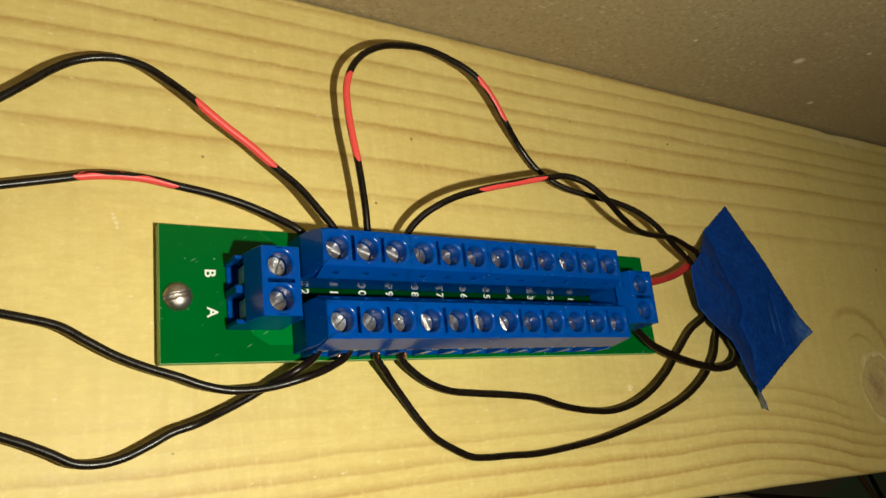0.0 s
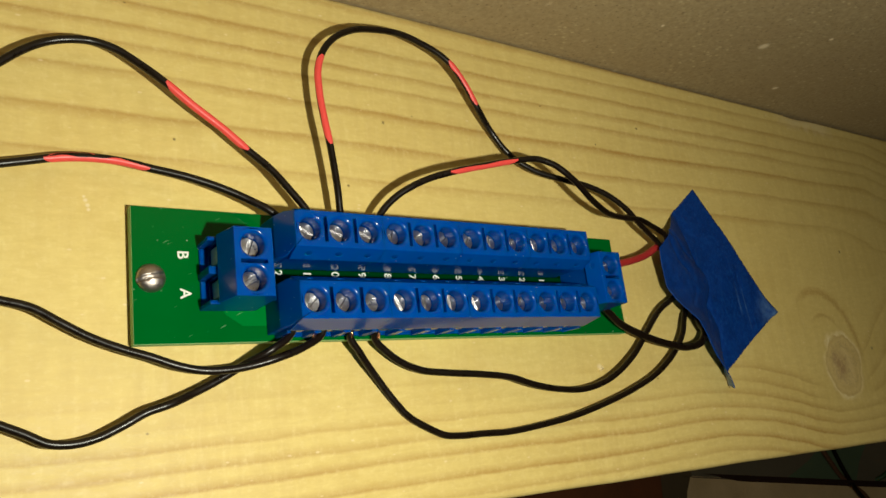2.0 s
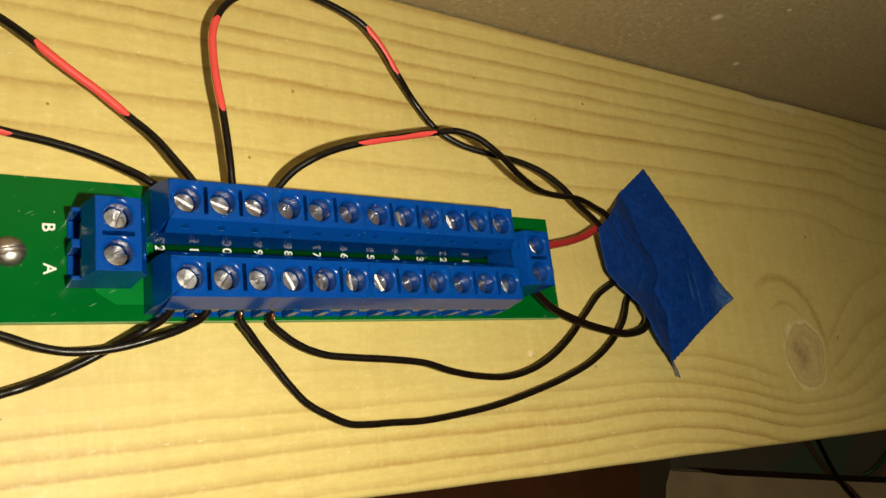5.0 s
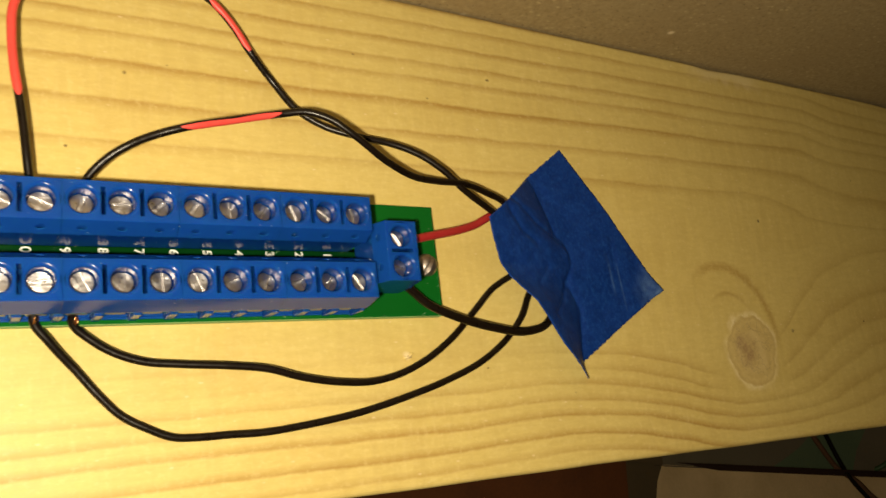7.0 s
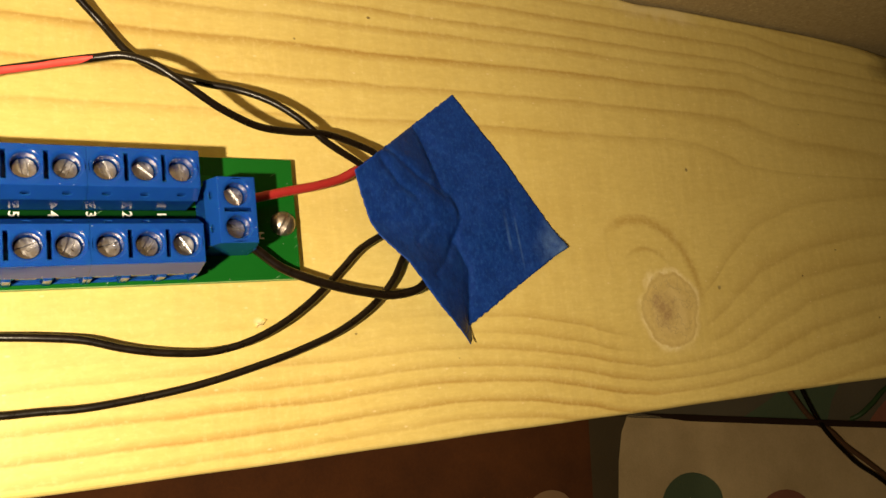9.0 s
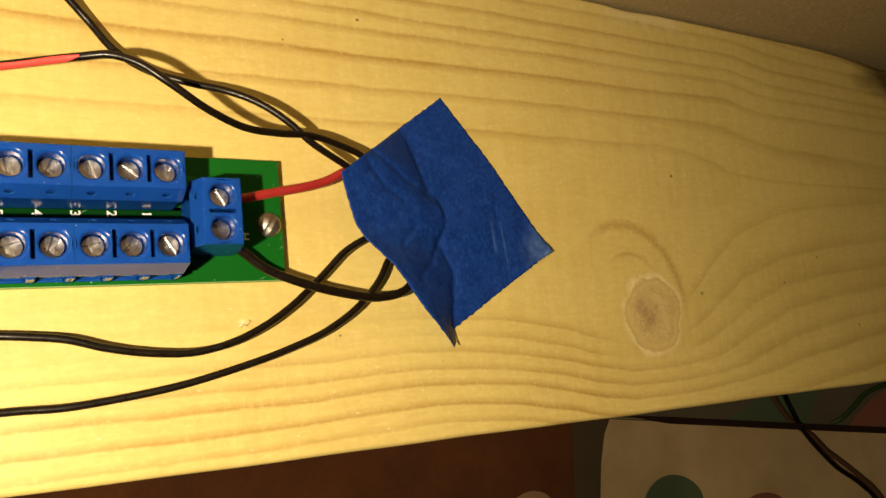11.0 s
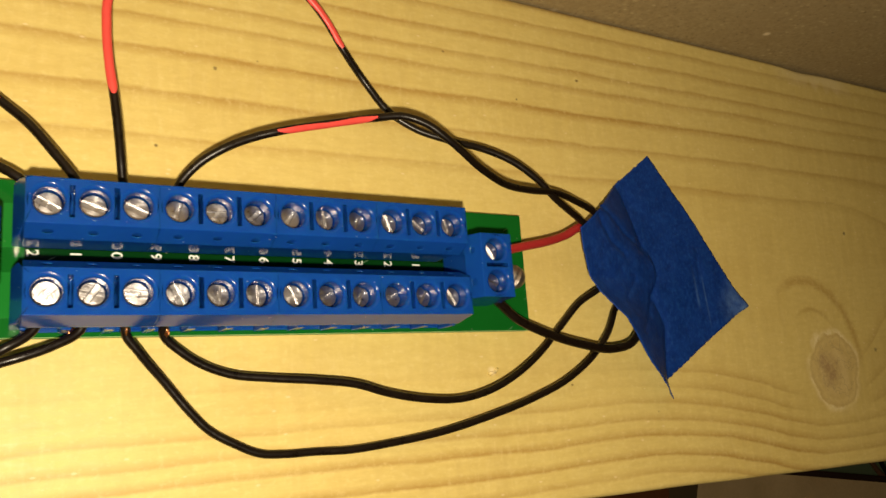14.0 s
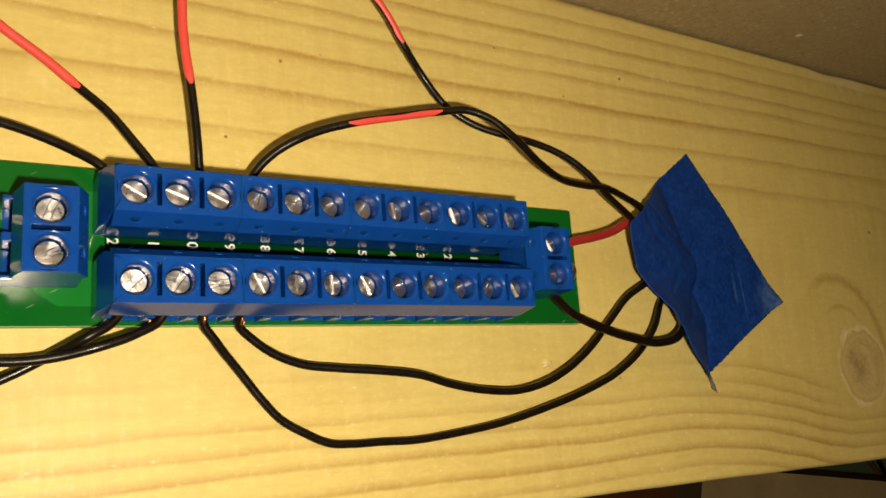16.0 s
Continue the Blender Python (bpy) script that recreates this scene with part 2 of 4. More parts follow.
UPPER_RINGS = [(2.55, 0.6, 0.2), (3.24, 0.8, 0.18), (3.9, 0.9, 0.17), (4.4, 0.75, 0.15), (4.75, 0.8, 0.15), (5.2, 0.85, 0.15), (5.65, 0.7, 0.15), (6.05, 0.7, 0.12)]
LOWER_RINGS = [(-3.5, 0.4, 0.12), (-3.17, 0.6, 0.12), (-2.85, 0.95, 0.15), (-2.45, 0.9, 0.14), (-2.15, 0.7, 0.14), (-1.83, 0.65, 0.15)]
KNOT_RINGS = [(-1.52, 0.55, 0.16), (-1.18, 0.6, 0.16), (-0.62, 0.6, 0.2)]
PINE_A, PINE_B, PINE_C, PINE_LATE = (0.66, 0.50, 0.165), (0.74, 0.58, 0.21), (0.59, 0.42, 0.12), (0.36, 0.18, 0.032)
PINE = pine()


def fibreboard():
    m = Mat("fibreboard")
    p = m.coords()
    a, b = m.noise(p, 9.0, 4.0, 0.7), m.noise(m.stretch(p, (0.3, 0.4, 1.0)), 1.0, 3.0)
    col = m.mix(m.range(a, 0.3, 0.7), (0.26, 0.19, 0.092), (0.40, 0.31, 0.17))
    col = m.mix(m.range(b, 0.35, 0.7, 0.0, 0.4), col, (0.30, 0.215, 0.115))
    v = m.node("ShaderNodeTexVoronoi", {"Vector": p, "Scale": 0.75}, out="Distance")
    col = m.mix(m.range(v, 0.02, 0.07, 0.35, 0.0), col, (0.62, 0.50, 0.33))
    d = m.node("ShaderNodeTexVoronoi", {"Vector": p, "Scale": 2.3}, out="Distance")
    col = m.mix(m.range(d, 0.05, 0.1, 0.5, 0.0), col, (0.10, 0.06, 0.03))
    chip = m.node("ShaderNodeTexVoronoi", {"Vector": m.stretch(p, (4.5, 7.0, 7.0)), "Scale": 1.0}, out="Distance")
    where = m.range(m.noise(p, 0.8, 3.0, 0.6), 0.42, 0.62)
    col = m.mix(m.math("MULTIPLY", m.range(chip, 0.12, 0.3, 0.6, 0.0), where), col, (0.56, 0.45, 0.26))
    pit = m.node("ShaderNodeTexVoronoi", {"Vector": m.stretch(p, (5.0, 6.0, 6.0)), "Scale": 1.31}, out="Distance")
    col = m.mix(m.range(pit, 0.1, 0.22, 0.55, 0.0), col, (0.13, 0.08, 0.035))
    s = m.node("ShaderNodeSeparateXYZ", {0: p})
    for sx, sy, r in ((11.83, -2.37, 0.16), (14.36, -1.0, 0.11), (13.2, -3.3, 0.07), (8.6, -2.0, 0.06)):
        far = m.math("ADD", m.math("POWER", m.math("ABSOLUTE", m.math("SUBTRACT", s, sx)), 2.0), m.math("POWER", m.math("ABSOLUTE", m.math("SUBTRACT", s.node.outputs[1], sy)), 2.0))
        far = m.math("ADD", m.math("SQRT", far), m.math("MULTIPLY", m.math("SUBTRACT", a, 0.5), r * 1.2))
        col = m.mix(m.range(far, r * 0.4, r, 0.85, 0.0), col, (0.75, 0.62, 0.42))
    return m.done(Base_Color=col, Roughness=0.62, Normal=m.bump(a, 0.25, 0.0003))


def plastic_blue():
    m = Mat("blue_plastic")
    p = m.coords()
    n = m.noise(p, 2.2, 3.0)
    col = m.mix(n, (0.0012, 0.046, 0.255), (0.002, 0.062, 0.325))
    scuff = m.noise(m.stretch(p, (3.0, 9.0, 9.0)), 1.0, 5.0, 0.7)
    col = m.mix(m.range(scuff, 0.66, 0.78, 0.0, 0.25), col, (0.08, 0.17, 0.45))
    chip = m.node("ShaderNodeTexVoronoi", {"Vector": m.stretch(p, (2.0, 2.0, 5.0)), "Scale": 2.2}, out="Distance")
    col = m.mix(m.range(chip, 0.03, 0.07, 0.7, 0.0), col, (0.35, 0.42, 0.55))
    return m.done(Base_Color=col, Roughness=m.range(scuff, 0.3, 0.75, 0.11, 0.19), Normal=m.bump(scuff, 0.06, 0.0002, m.bevel(0.00022)), Specular_IOR_Level=0.19, Subsurface_Weight=0.5, Subsurface_Radius=(0.08, 0.4, 1.0), Subsurface_Scale=0.0026)


def solder_mask(name, a, b):
    m = Mat(name)
    p = m.coords()
    n = m.noise(p, 1.3, 4.0)
    col = m.mix(n, a, b)
    dust = m.node("ShaderNodeTexVoronoi", {"Vector": p, "Scale": 6.0}, out="Distance")
    keep = m.range(m.noise(p, 1.1, 2.0), 0.46, 0.58)
    col = m.mix(m.math("MULTIPLY", m.range(dust, 0.03, 0.09, 0.75, 0.0), keep), col, (0.35, 0.45, 0.30))
    turn = m.node("ShaderNodeVectorRotate", {"Vector": p, "Axis": (0, 1, 0), "Angle": 0.5})
    scratch = m.node("ShaderNodeTexVoronoi", {"Vector": m.stretch(turn, (1.1, 1.0, 9.0)), "Scale": 1.3}, out="Distance")
    col = m.mix(m.range(scratch, 0.03, 0.10, 0.5, 0.0), col, (0.25, 0.45, 0.25))
    fine = m.noise(p, 12.0, 4.0, 0.7)
    col = m.mix(m.range(fine, 0.66, 0.8, 0.0, 0.2), col, (0.06, 0.30, 0.10))
    return m.done(Base_Color=col, Roughness=m.range(n, 0.3, 0.7, 0.10, 0.17), Normal=m.bump(m.noise(p, 30.0), 0.04, 0.0001), Specular_IOR_Level=0.15)


def metal(name, col, rough, dirt=0.3):
    m = Mat(name)
    p = m.coords()
    n = m.noise(p, 22.0, 4.0, 0.7)
    c = m.mix(m.range(n, 0.4, 0.75, 0.0, dirt), col, tuple(v * 0.35 for v in col))
    return m.done(Base_Color=c, Metallic=1.0, Roughness=m.range(n, 0.3, 0.7, rough * 0.7, rough * 1.3), Normal=m.bump(n, 0.25, 0.0002, m.bevel(0.0001)))


def turned(name, col, rough):
    """Bright metal with the rings of a lathe."""
    m = Mat(name)
    p = m.coords()
    n = m.noise(p, 26.0, 4.0, 0.75)
    s = m.noise(p, 14.0, 4.0, 0.7)
    t = m.t.nodes.new("ShaderNodeTangent")
    t.direction_type, t.axis = "RADIAL", "Y"
    c = m.mix(m.range(n, 0.45, 0.8, 0.0, 0.35), col, tuple(v * 0.4 for v in col))
    turn = m.node("ShaderNodeVectorRotate", {"Vector": p, "Axis": (0, 1, 0), "Angle": m.math("MULTIPLY", m.node("ShaderNodeObjectInfo", out="Random"), 6.28)})
    worn = m.noise(m.stretch(turn, (3.0, 3.0, 34.0)), 1.0, 3.0, 0.6)
    c = m.mix(m.range(worn, 0.52, 0.7, 0.0, 0.3), c, tuple(v * 0.45 for v in col))
    n = m.math("ADD", n, m.math("MULTIPLY", worn, 2.0))
    return m.done(Base_Color=c, Metallic=1.0, Roughness=m.range(s, 0.3, 0.7, rough * 0.7, rough * 1.3), Anisotropic=0.4, Anisotropic_Rotation=0.25, Tangent=t.outputs[0], Normal=m.bump(n, 0.22, 0.0001, m.bevel(0.0001)))


def insulation(name, a, b, rough, spec=0.5):
    m = Mat(name)
    p = m.coords()
    n = m.noise(p, 7.0, 4.0, 0.65)
    return m.done(Base_Color=m.mix(n, a, b), Roughness=m.range(n, 0.3, 0.7, rough, rough + 0.15), Normal=m.bump(n, 0.12, 0.0003), Specular_IOR_Level=spec)


def tape_blue():
    m = Mat("blue_tape")
    p = m.coords()
    crepe = m.noise(m.stretch(p, (9.0, 3.0, 9.0)), 1.0, 4.0, 0.6)
    big = m.noise(p, 0.9, 3.0)
    col = m.mix(big, (0.0017, 0.024, 0.160), (0.0034, 0.036, 0.228))
    col = m.mix(m.range(crepe, 0.45, 0.75, 0.0, 0.4), col, (0.0085, 0.068, 0.322))
    mid = m.noise(p, 3.0, 4.0, 0.65)
    grit = m.noise(m.stretch(p, (16.0, 4.0, 11.0)), 1.0, 3.0, 0.7)
    col = m.mix(m.range(grit, 0.5, 0.72, 0.0, 0.45), col, (0.019, 0.10, 0.355))
    col = m.mix(m.range(mid, 0.5, 0.75, 0.0, 0.5), col, (0.007, 0.064, 0.305))
    col = m.mix(m.range(mid, 0.48, 0.3, 0.0, 0.5), col, (0.0025, 0.019, 0.118))
    # two rubbed streaks, and light on the lifted corner painted into the colour
    s = m.node("ShaderNodeSeparateXYZ", {0: p})
    x, z = s, s.node.outputs[2]
    for sx, z0, z1, w in ((12.13, -0.05, 0.8, 0.05), (12.36, -0.35, 0.65, 0.035)):
        off = m.math("ABSOLUTE", m.math("SUBTRACT", m.math("ADD", x, m.math("MULTIPLY", z, 0.09)), sx + 0.03))
        rub = m.math("MULTIPLY", m.range(off, 0.0, w, 1.0, 0.0), m.math("MULTIPLY", m.range(z, z0 - 0.1, z0 + 0.2), m.range(z, z1 + 0.1, z1 - 0.2)))
        col = m.mix(m.math("MULTIPLY", rub, m.range(mid, 0.3, 0.6, 0.05, 0.32)), col, (0.12, 0.26, 0.52))
    away = m.math("ADD", m.math("SUBTRACT", 13.52, x), m.math("MULTIPLY", m.math("ABSOLUTE", z), 0.5))
    col = m.mix(m.math("MULTIPLY", m.range(away, 0.0, 0.9, 1.0, 0.0), m.range(mid, 0.35, 0.65, 0.1, 0.8)), col, (0.13, 0.24, 0.42))
    return m.done(Base_Color=col, Roughness=m.range(big, 0.3, 0.7, 0.36, 0.55), Normal=m.bump(m.math("ADD", crepe, mid), 0.45, 0.0003), Specular_IOR_Level=0.2)


def cloth(name, a, b):
    m = Mat(name)
    p = m.coords()
    n, w = m.range(m.noise(p, 0.35, 3.0), 0.3, 0.7), m.noise(p, 7.0, 4.0, 0.7)
    return m.done(Base_Color=m.mix(m.math("MULTIPLY", m.math("ADD", n, w), 0.5), a, b), Roughness=0.9, Normal=m.bump(w, 0.25, 0.001), Specular_IOR_Level=0.2)


def plain(name, a, b, rough=0.8, scale=0.1):
    m = Mat(name)
    return m.done(Base_Color=m.mix(m.noise(m.coords(), scale, 5.0), a, b), Roughness=rough)


MDF = fibreboard()
BLUE = plastic_blue()
GREEN = solder_mask("green_mask", (0.0006, 0.088, 0.011), (0.001, 0.112, 0.015))
GREEN_DARK = solder_mask("green_mask_darker", (0.0006, 0.026, 0.004), (0.0010, 0.036, 0.006))
POUR = solder_mask("green_mask_over_copper", (0.003, 0.14, 0.02), (0.005, 0.17, 0.026))
FIBRE = plain("board_edge", (0.20, 0.42, 0.16), (0.30, 0.50, 0.22), 0.6, 4.0)
STEEL = turned("plated_steel", (0.49, 0.47, 0.48), 0.34)
DULL = metal("dull_steel", (0.52, 0.46, 0.42), 0.42, 0.6)
CAGE = metal("clamp_metal", (0.45, 0.42, 0.36), 0.45)
COPPER = metal("copper_strand", (0.80, 0.36, 0.16), 0.3, 0.2)
BLACK = insulation("black_insulation", (0.0032, 0.0019, 0.0011), (0.011, 0.006, 0.0035), 0.24, 0.32)
RED = insulation("red_insulation", (0.30, 0.016, 0.018), (0.37, 0.024, 0.024), 0.34)
PAINT = insulation("red_paint", (0.72, 0.055, 0.05), (0.82, 0.09, 0.075), 0.35)
TAPE = tape_blue()
ADHESIVE = plain("adhesive_side", (0.05, 0.14, 0.44), (0.08, 0.19, 0.52), 0.4, 2.0)
INK = insulation("white_print", (0.68, 0.70, 0.62), (0.80, 0.80, 0.74), 0.5)

# ---- mesh helpers ----


def mesh_of(bm, name, material, smooth=False):
    for v in bm.verts:
        v.co = W(*v.co)
    me = bpy.data.meshes.new(name)
    bm.to_mesh(me)
    bm.free()
    if smooth:
        for f in me.polygons:
            f.use_smooth = True
    me.materials.append(material)
    return me


def part(name, bm, material, parent=None, label="", smooth=False):
    """Links a bmesh, given in centimetres, as one mesh object."""
    ob = new(name, mesh_of(bm, name, material, smooth))
    if parent is not None:
        ob.parent = parent
    return tagged(ob, label)


def empty(name, label, category, **more):
    return tagged(new(name), label, category, **more)


def box(bm, lo, hi, bevel=0.0):
    m = Matrix.LocRotScale([(a + b) / 2 for a, b in zip(lo, hi)], None, [b - a for a, b in zip(lo, hi)])
    vs = bmesh.ops.create_cube(bm, size=1, matrix=m)["verts"]
    if bevel:
        bmesh.ops.bevel(bm, geom=list({e for v in vs for e in v.link_edges}), offset=bevel, segments=2, affect="EDGES", profile=0.5)
    return bm


def spline(points, steps=8):
    """A smooth line through the points, and for each of its points the place among them."""
    p = [Vector(q) for q in points]
    p = [p[0] * 2 - p[1], *p, p[-1] * 2 - p[-2]]
    gap = [max((b - a).length, 1e-4) for a, b in zip(p, p[1:])]
    slope = [None] + [((p[i] - p[i - 1]) / gap[i - 1] * gap[i] + (p[i + 1] - p[i]) / gap[i] * gap[i - 1]) / (gap[i - 1] + gap[i]) for i in range(1, len(p) - 1)]
    line, at = [], []
    for i in range(1, len(p) - 2):
        for k in range(steps):
            t = k / steps
            a, b, c, d = p[i], p[i + 1], slope[i] * gap[i], slope[i + 1] * gap[i]
            line.append(a * (2 * t ** 3 - 3 * t * t + 1) + c * (t ** 3 - 2 * t * t + t) + b * (3 * t * t - 2 * t ** 3) + d * (t ** 3 - t * t))
            at.append(i - 1 + t)
    line.append(p[-2])
    at.append(len(p) - 3)
    return line, at


def sweep(bm, line, radius, arc=None, sides=14, caps=True):
    """A tube along the line, or with arc(i) -> (from, to) a strip of its skin; angle 0 faces the camera's side."""
    rows = []
    for i, c in enumerate(line):
        d = (line[min(i + 1, len(line) - 1)] - line[max(i - 1, 0)]).normalized()
        front = Vector((0, -1, 0))
        front = (front - d * front.dot(d)).normalized()
        side = d.cross(front)
        a0, a1 = arc(i) if arc else (0.0, 2 * math.pi)
        n = sides
        rows.append([bm.verts.new(c + radius * (front * math.cos(a0 + (a1 - a0) * k / n) + side * math.sin(a0 + (a1 - a0) * k / n))) for k in range(n + (1 if arc else 0))])
    for r, s in zip(rows, rows[1:]):
        n = len(r)
        for k in range(n if not arc else n - 1):
            bm.faces.new((r[k], r[(k + 1) % n], s[(k + 1) % n], s[k]))
    if caps and not arc:
        bm.faces.new(rows[0][::-1])
        bm.faces.new(rows[-1])
    return bm


# ---- structure: the timber, the panel over it and the room ----


def timber():
    """A sawn pine joist with softly rounded edges, which tapers a little."""
    bm = bmesh.new()
    x0, x1, n = -60.0, 60.0, 400
    r, thick = 0.10, 4.4
    rows = []
    for i in range(n + 1):
        x = x0 + (x1 - x0) * i / n
        top, bot = 6.19 - 0.0105 * x, -3.24 - 0.022 * x
        wob = 0.006 * math.sin(x * 0.7) + 0.004 * math.sin(x * 2.3 + 1)
        rt = 0.05 + 0.005 * min(max(0.0, x - 7.0), 20.0) + 0.7 / (1.0 + math.exp(-(x - 26.7) / 0.9)) + 0.10 * math.exp(-((x - 16.9) / 0.55) ** 2)
        prof = [(rt - rt * math.sin(a), top - 0.01 - rt + rt * math.cos(a)) for a in (0.0, 0.4, 0.8, 1.2, math.pi / 2)]
        for k in range(5):
            a = math.pi / 2 * k / 4
            prof.append((r - r * math.cos(a), bot + wob + r - r * math.sin(a)))
        prof += [(thick, bot), (thick, top - 0.01)]
        rows.append([bm.verts.new((x, y, z)) for y, z in prof])
    for a, b in zip(rows, rows[1:]):
        for k in range(len(a)):
            j = (k + 1) % len(a)
            bm.faces.new((a[k], b[k], b[j], a[j]))
    bm.faces.new(rows[0])
    bm.faces.new(rows[-1][::-1])
    bmesh.ops.recalc_face_normals(bm, faces=bm.faces)
    return bm


beam = part("timber_beam", timber(), PINE, label="pale sawn pine joist with a round knot")
tagged(beam, category="beam", kind="structure")


def splinter():
    """A flake torn up from the face of the joist."""
    bm = bmesh.new()
    rows = []
    for k in range(7):
        t = k / 6
        x, z = 6.88 + 0.20 * t, -1.17 + 0.10 * t + 0.02 * math.sin(9 * t)
        h = 0.085 * math.sin(math.pi * min(1.0, 0.15 + t * 0.8)) * (1 + 0.3 * math.sin(7 * t))
        rows.append([bm.verts.new((x + a, -b * h + 0.01, z + c)) for a, b, c in ((-0.05, 0, 0.03), (-0.03, 0.7, 0.02), (0.0, 1.0, 0.0), (0.012, 0.6, -0.012), (0.012, 0, -0.015))])
    for a, b in zip(rows, rows[1:]):
        for k in range(4):
            bm.faces.new((a[k], a[k + 1], b[k + 1], b[k]))
    bm.faces.new(rows[0])
    bm.faces.new(rows[-1][::-1])
    bmesh.ops.recalc_face_normals(bm, faces=bm.faces)
    return bm


part("splinter", splinter(), PINE, beam, "small flake torn up from the wood")

bm = bmesh.new()
for lo, hi in (((-60, -70, 0), (60, 40, 0.9)),):
    box(bm, lo, hi)
for v in bm.verts:
    v.co.z += 6.19 - 0.0105 * v.co.x
tagged(part("panel_underside", bm, MDF, label="brown fibreboard panel lying on top of the joist"), category="panel", kind="structure")

ROOM = plain("painted_plaster", (0.50, 0.46, 0.40), (0.58, 0.54, 0.47), 0.8, 0.02)
CARPET = plain("carpet", (0.20, 0.15, 0.11), (0.28, 0.21, 0.15), 0.95, 0.5)
for name, lo, hi, mt, label in (
        ("floor", (-120, -130, -96), (120, 100, -90), CARPET, "dark brown carpeted floor"),
        ("ceiling", (-120, -130, 150), (120, 100, 156), ROOM, "plain pale plaster ceiling"),
        ("wall_north", (-120, 100, -90), (120, 106, 150), ROOM, "plain pale plaster wall"),
        ("wall_south", (-120, -136, -90), (120, -130, 150), ROOM, "plain pale plaster wall"),
        ("wall_east", (120, -130, -90), (126, 100, 150), ROOM, "plain pale plaster wall"),
        ("wall_west", (-126, -130, -90), (-120, 100, 150), ROOM, "plain pale plaster wall")):
    tagged(part(name, box(bmesh.new(), lo, hi), mt, label=label), category=name.split("_")[0], kind="structure")

# ---- the circuit board ----
TILT_X = 0.0042      # the board hangs a trace lower at its far end


def skew(bm):
    for v in bm.verts:
        v.co.z -= TILT_X * (v.co.x - 2.6)
    return bm


FACE = -0.235        # front of the board
circuit_board = empty("circuit_board", "green circuit board with blue screw terminals on the pine joist", "circuit board")
bm = box(bmesh.new(), (-2.34, FACE, -0.41), (7.64, FACE + 0.006, 1.645))
part("solder_mask", skew(bm), GREEN, circuit_board, "glossy dark green lacquered face")
bm = box(bmesh.new(), (-2.345, FACE + 0.006, -0.415), (7.645, -0.05, 1.65), 0.006)
part("substrate", skew(bm), FIBRE, circuit_board, "pale fibreglass edge")
for x in (-1.0, 0.2, 1.4, 2.6, 3.8, 5.0, 6.2):
    for z in (0.1, 1.1):
        bm = bmesh.new()
        bmesh.ops.create_cone(bm, cap_ends=True, segments=10, radius1=0.09, radius2=0.03, depth=0.06,
                              matrix=Matrix.Translation((x, -0.026, z)) @ Matrix.Rotation(radians(-90), 4, "X"))
        part("solder_joint", bm, STEEL, circuit_board)


def prism(outline, y0, y1):
    bm = bmesh.new()
    a = [bm.verts.new((x, y0, z)) for x, z in outline]
    b = [bm.verts.new((x, y1, z)) for x, z in outline]
    bm.faces.new(a)
    bm.faces.new(b[::-1])
    for i in range(len(a)):
        j = (i + 1) % len(a)
        bm.faces.new((a[i], b[i], b[j], a[j]))
    bmesh.ops.recalc_face_normals(bm, faces=bm.faces)
    return bm


for s in (1, -1):
    mid = 0.585
    o = [(-1.05, 0.50), (-1.0, 0.58), (-0.75, 0.75), (6.22, 0.75), (6.30, 0.72), (6.42, 0.60), (6.42, 0.16), (-1.05, 0.16)]
    part("copper_track", skew(prism([(x, mid + s * d) for x, d in o], FACE - 0.004, FACE)), POUR, circuit_board, "lighter green area over copper")


# a strip of darker green along the middle of the board
part("bare_strip", skew(box(bmesh.new(), (-0.22, FACE - 0.004, 0.40), (6.12, FACE - 0.0005, 0.80))), GREEN_DARK, circuit_board, "darker green strip between the terminal rows")


def text(word, x, z, size, parent, name):
    """Printed writing on the board, turned a quarter so that its top points along the board."""
    cu = bpy.data.curves.new(name, "FONT")
    cu.body, cu.size, cu.align_x, cu.align_y, cu.extrude, cu.offset = word, size, "CENTER", "CENTER", 0.002, size * 0.018
    tmp = bpy.data.objects.new("tmp", cu)
    scene.collection.objects.link(tmp)
    bpy.context.view_layer.update()
    me = bpy.data.meshes.new_from_object(tmp.evaluated_get(bpy.context.evaluated_depsgraph_get()))
    bpy.data.objects.remove(tmp)
    bm = bmesh.new()
    bm.from_mesh(me)
    bpy.data.meshes.remove(me)
    for v in bm.verts:
        u, w, d = v.co
        v.co = (x + w, FACE - 0.004 - d, z - u)
    return part(name, skew(bm), INK, parent)


for n in range(1, 13):
    x = (12 - n) * 0.508 - 0.13
    text(str(n % 10), x, 0.685, 0.195, circuit_board, "printed_number")
    if n > 9:
        text("1", x, 0.80, 0.195, circuit_board, "printed_number")
text("B", -1.62, 0.925, 0.23, circuit_board, "printed_letter")
text("A", -1.60, 0.33, 0.23, circuit_board, "printed_letter")
text("H", 6.99, 0.33, 0.19, circuit_board, "printed_letter")


def quad(bm, *ps):
    return bm.faces.new([bm.verts.new(p) for p in ps])


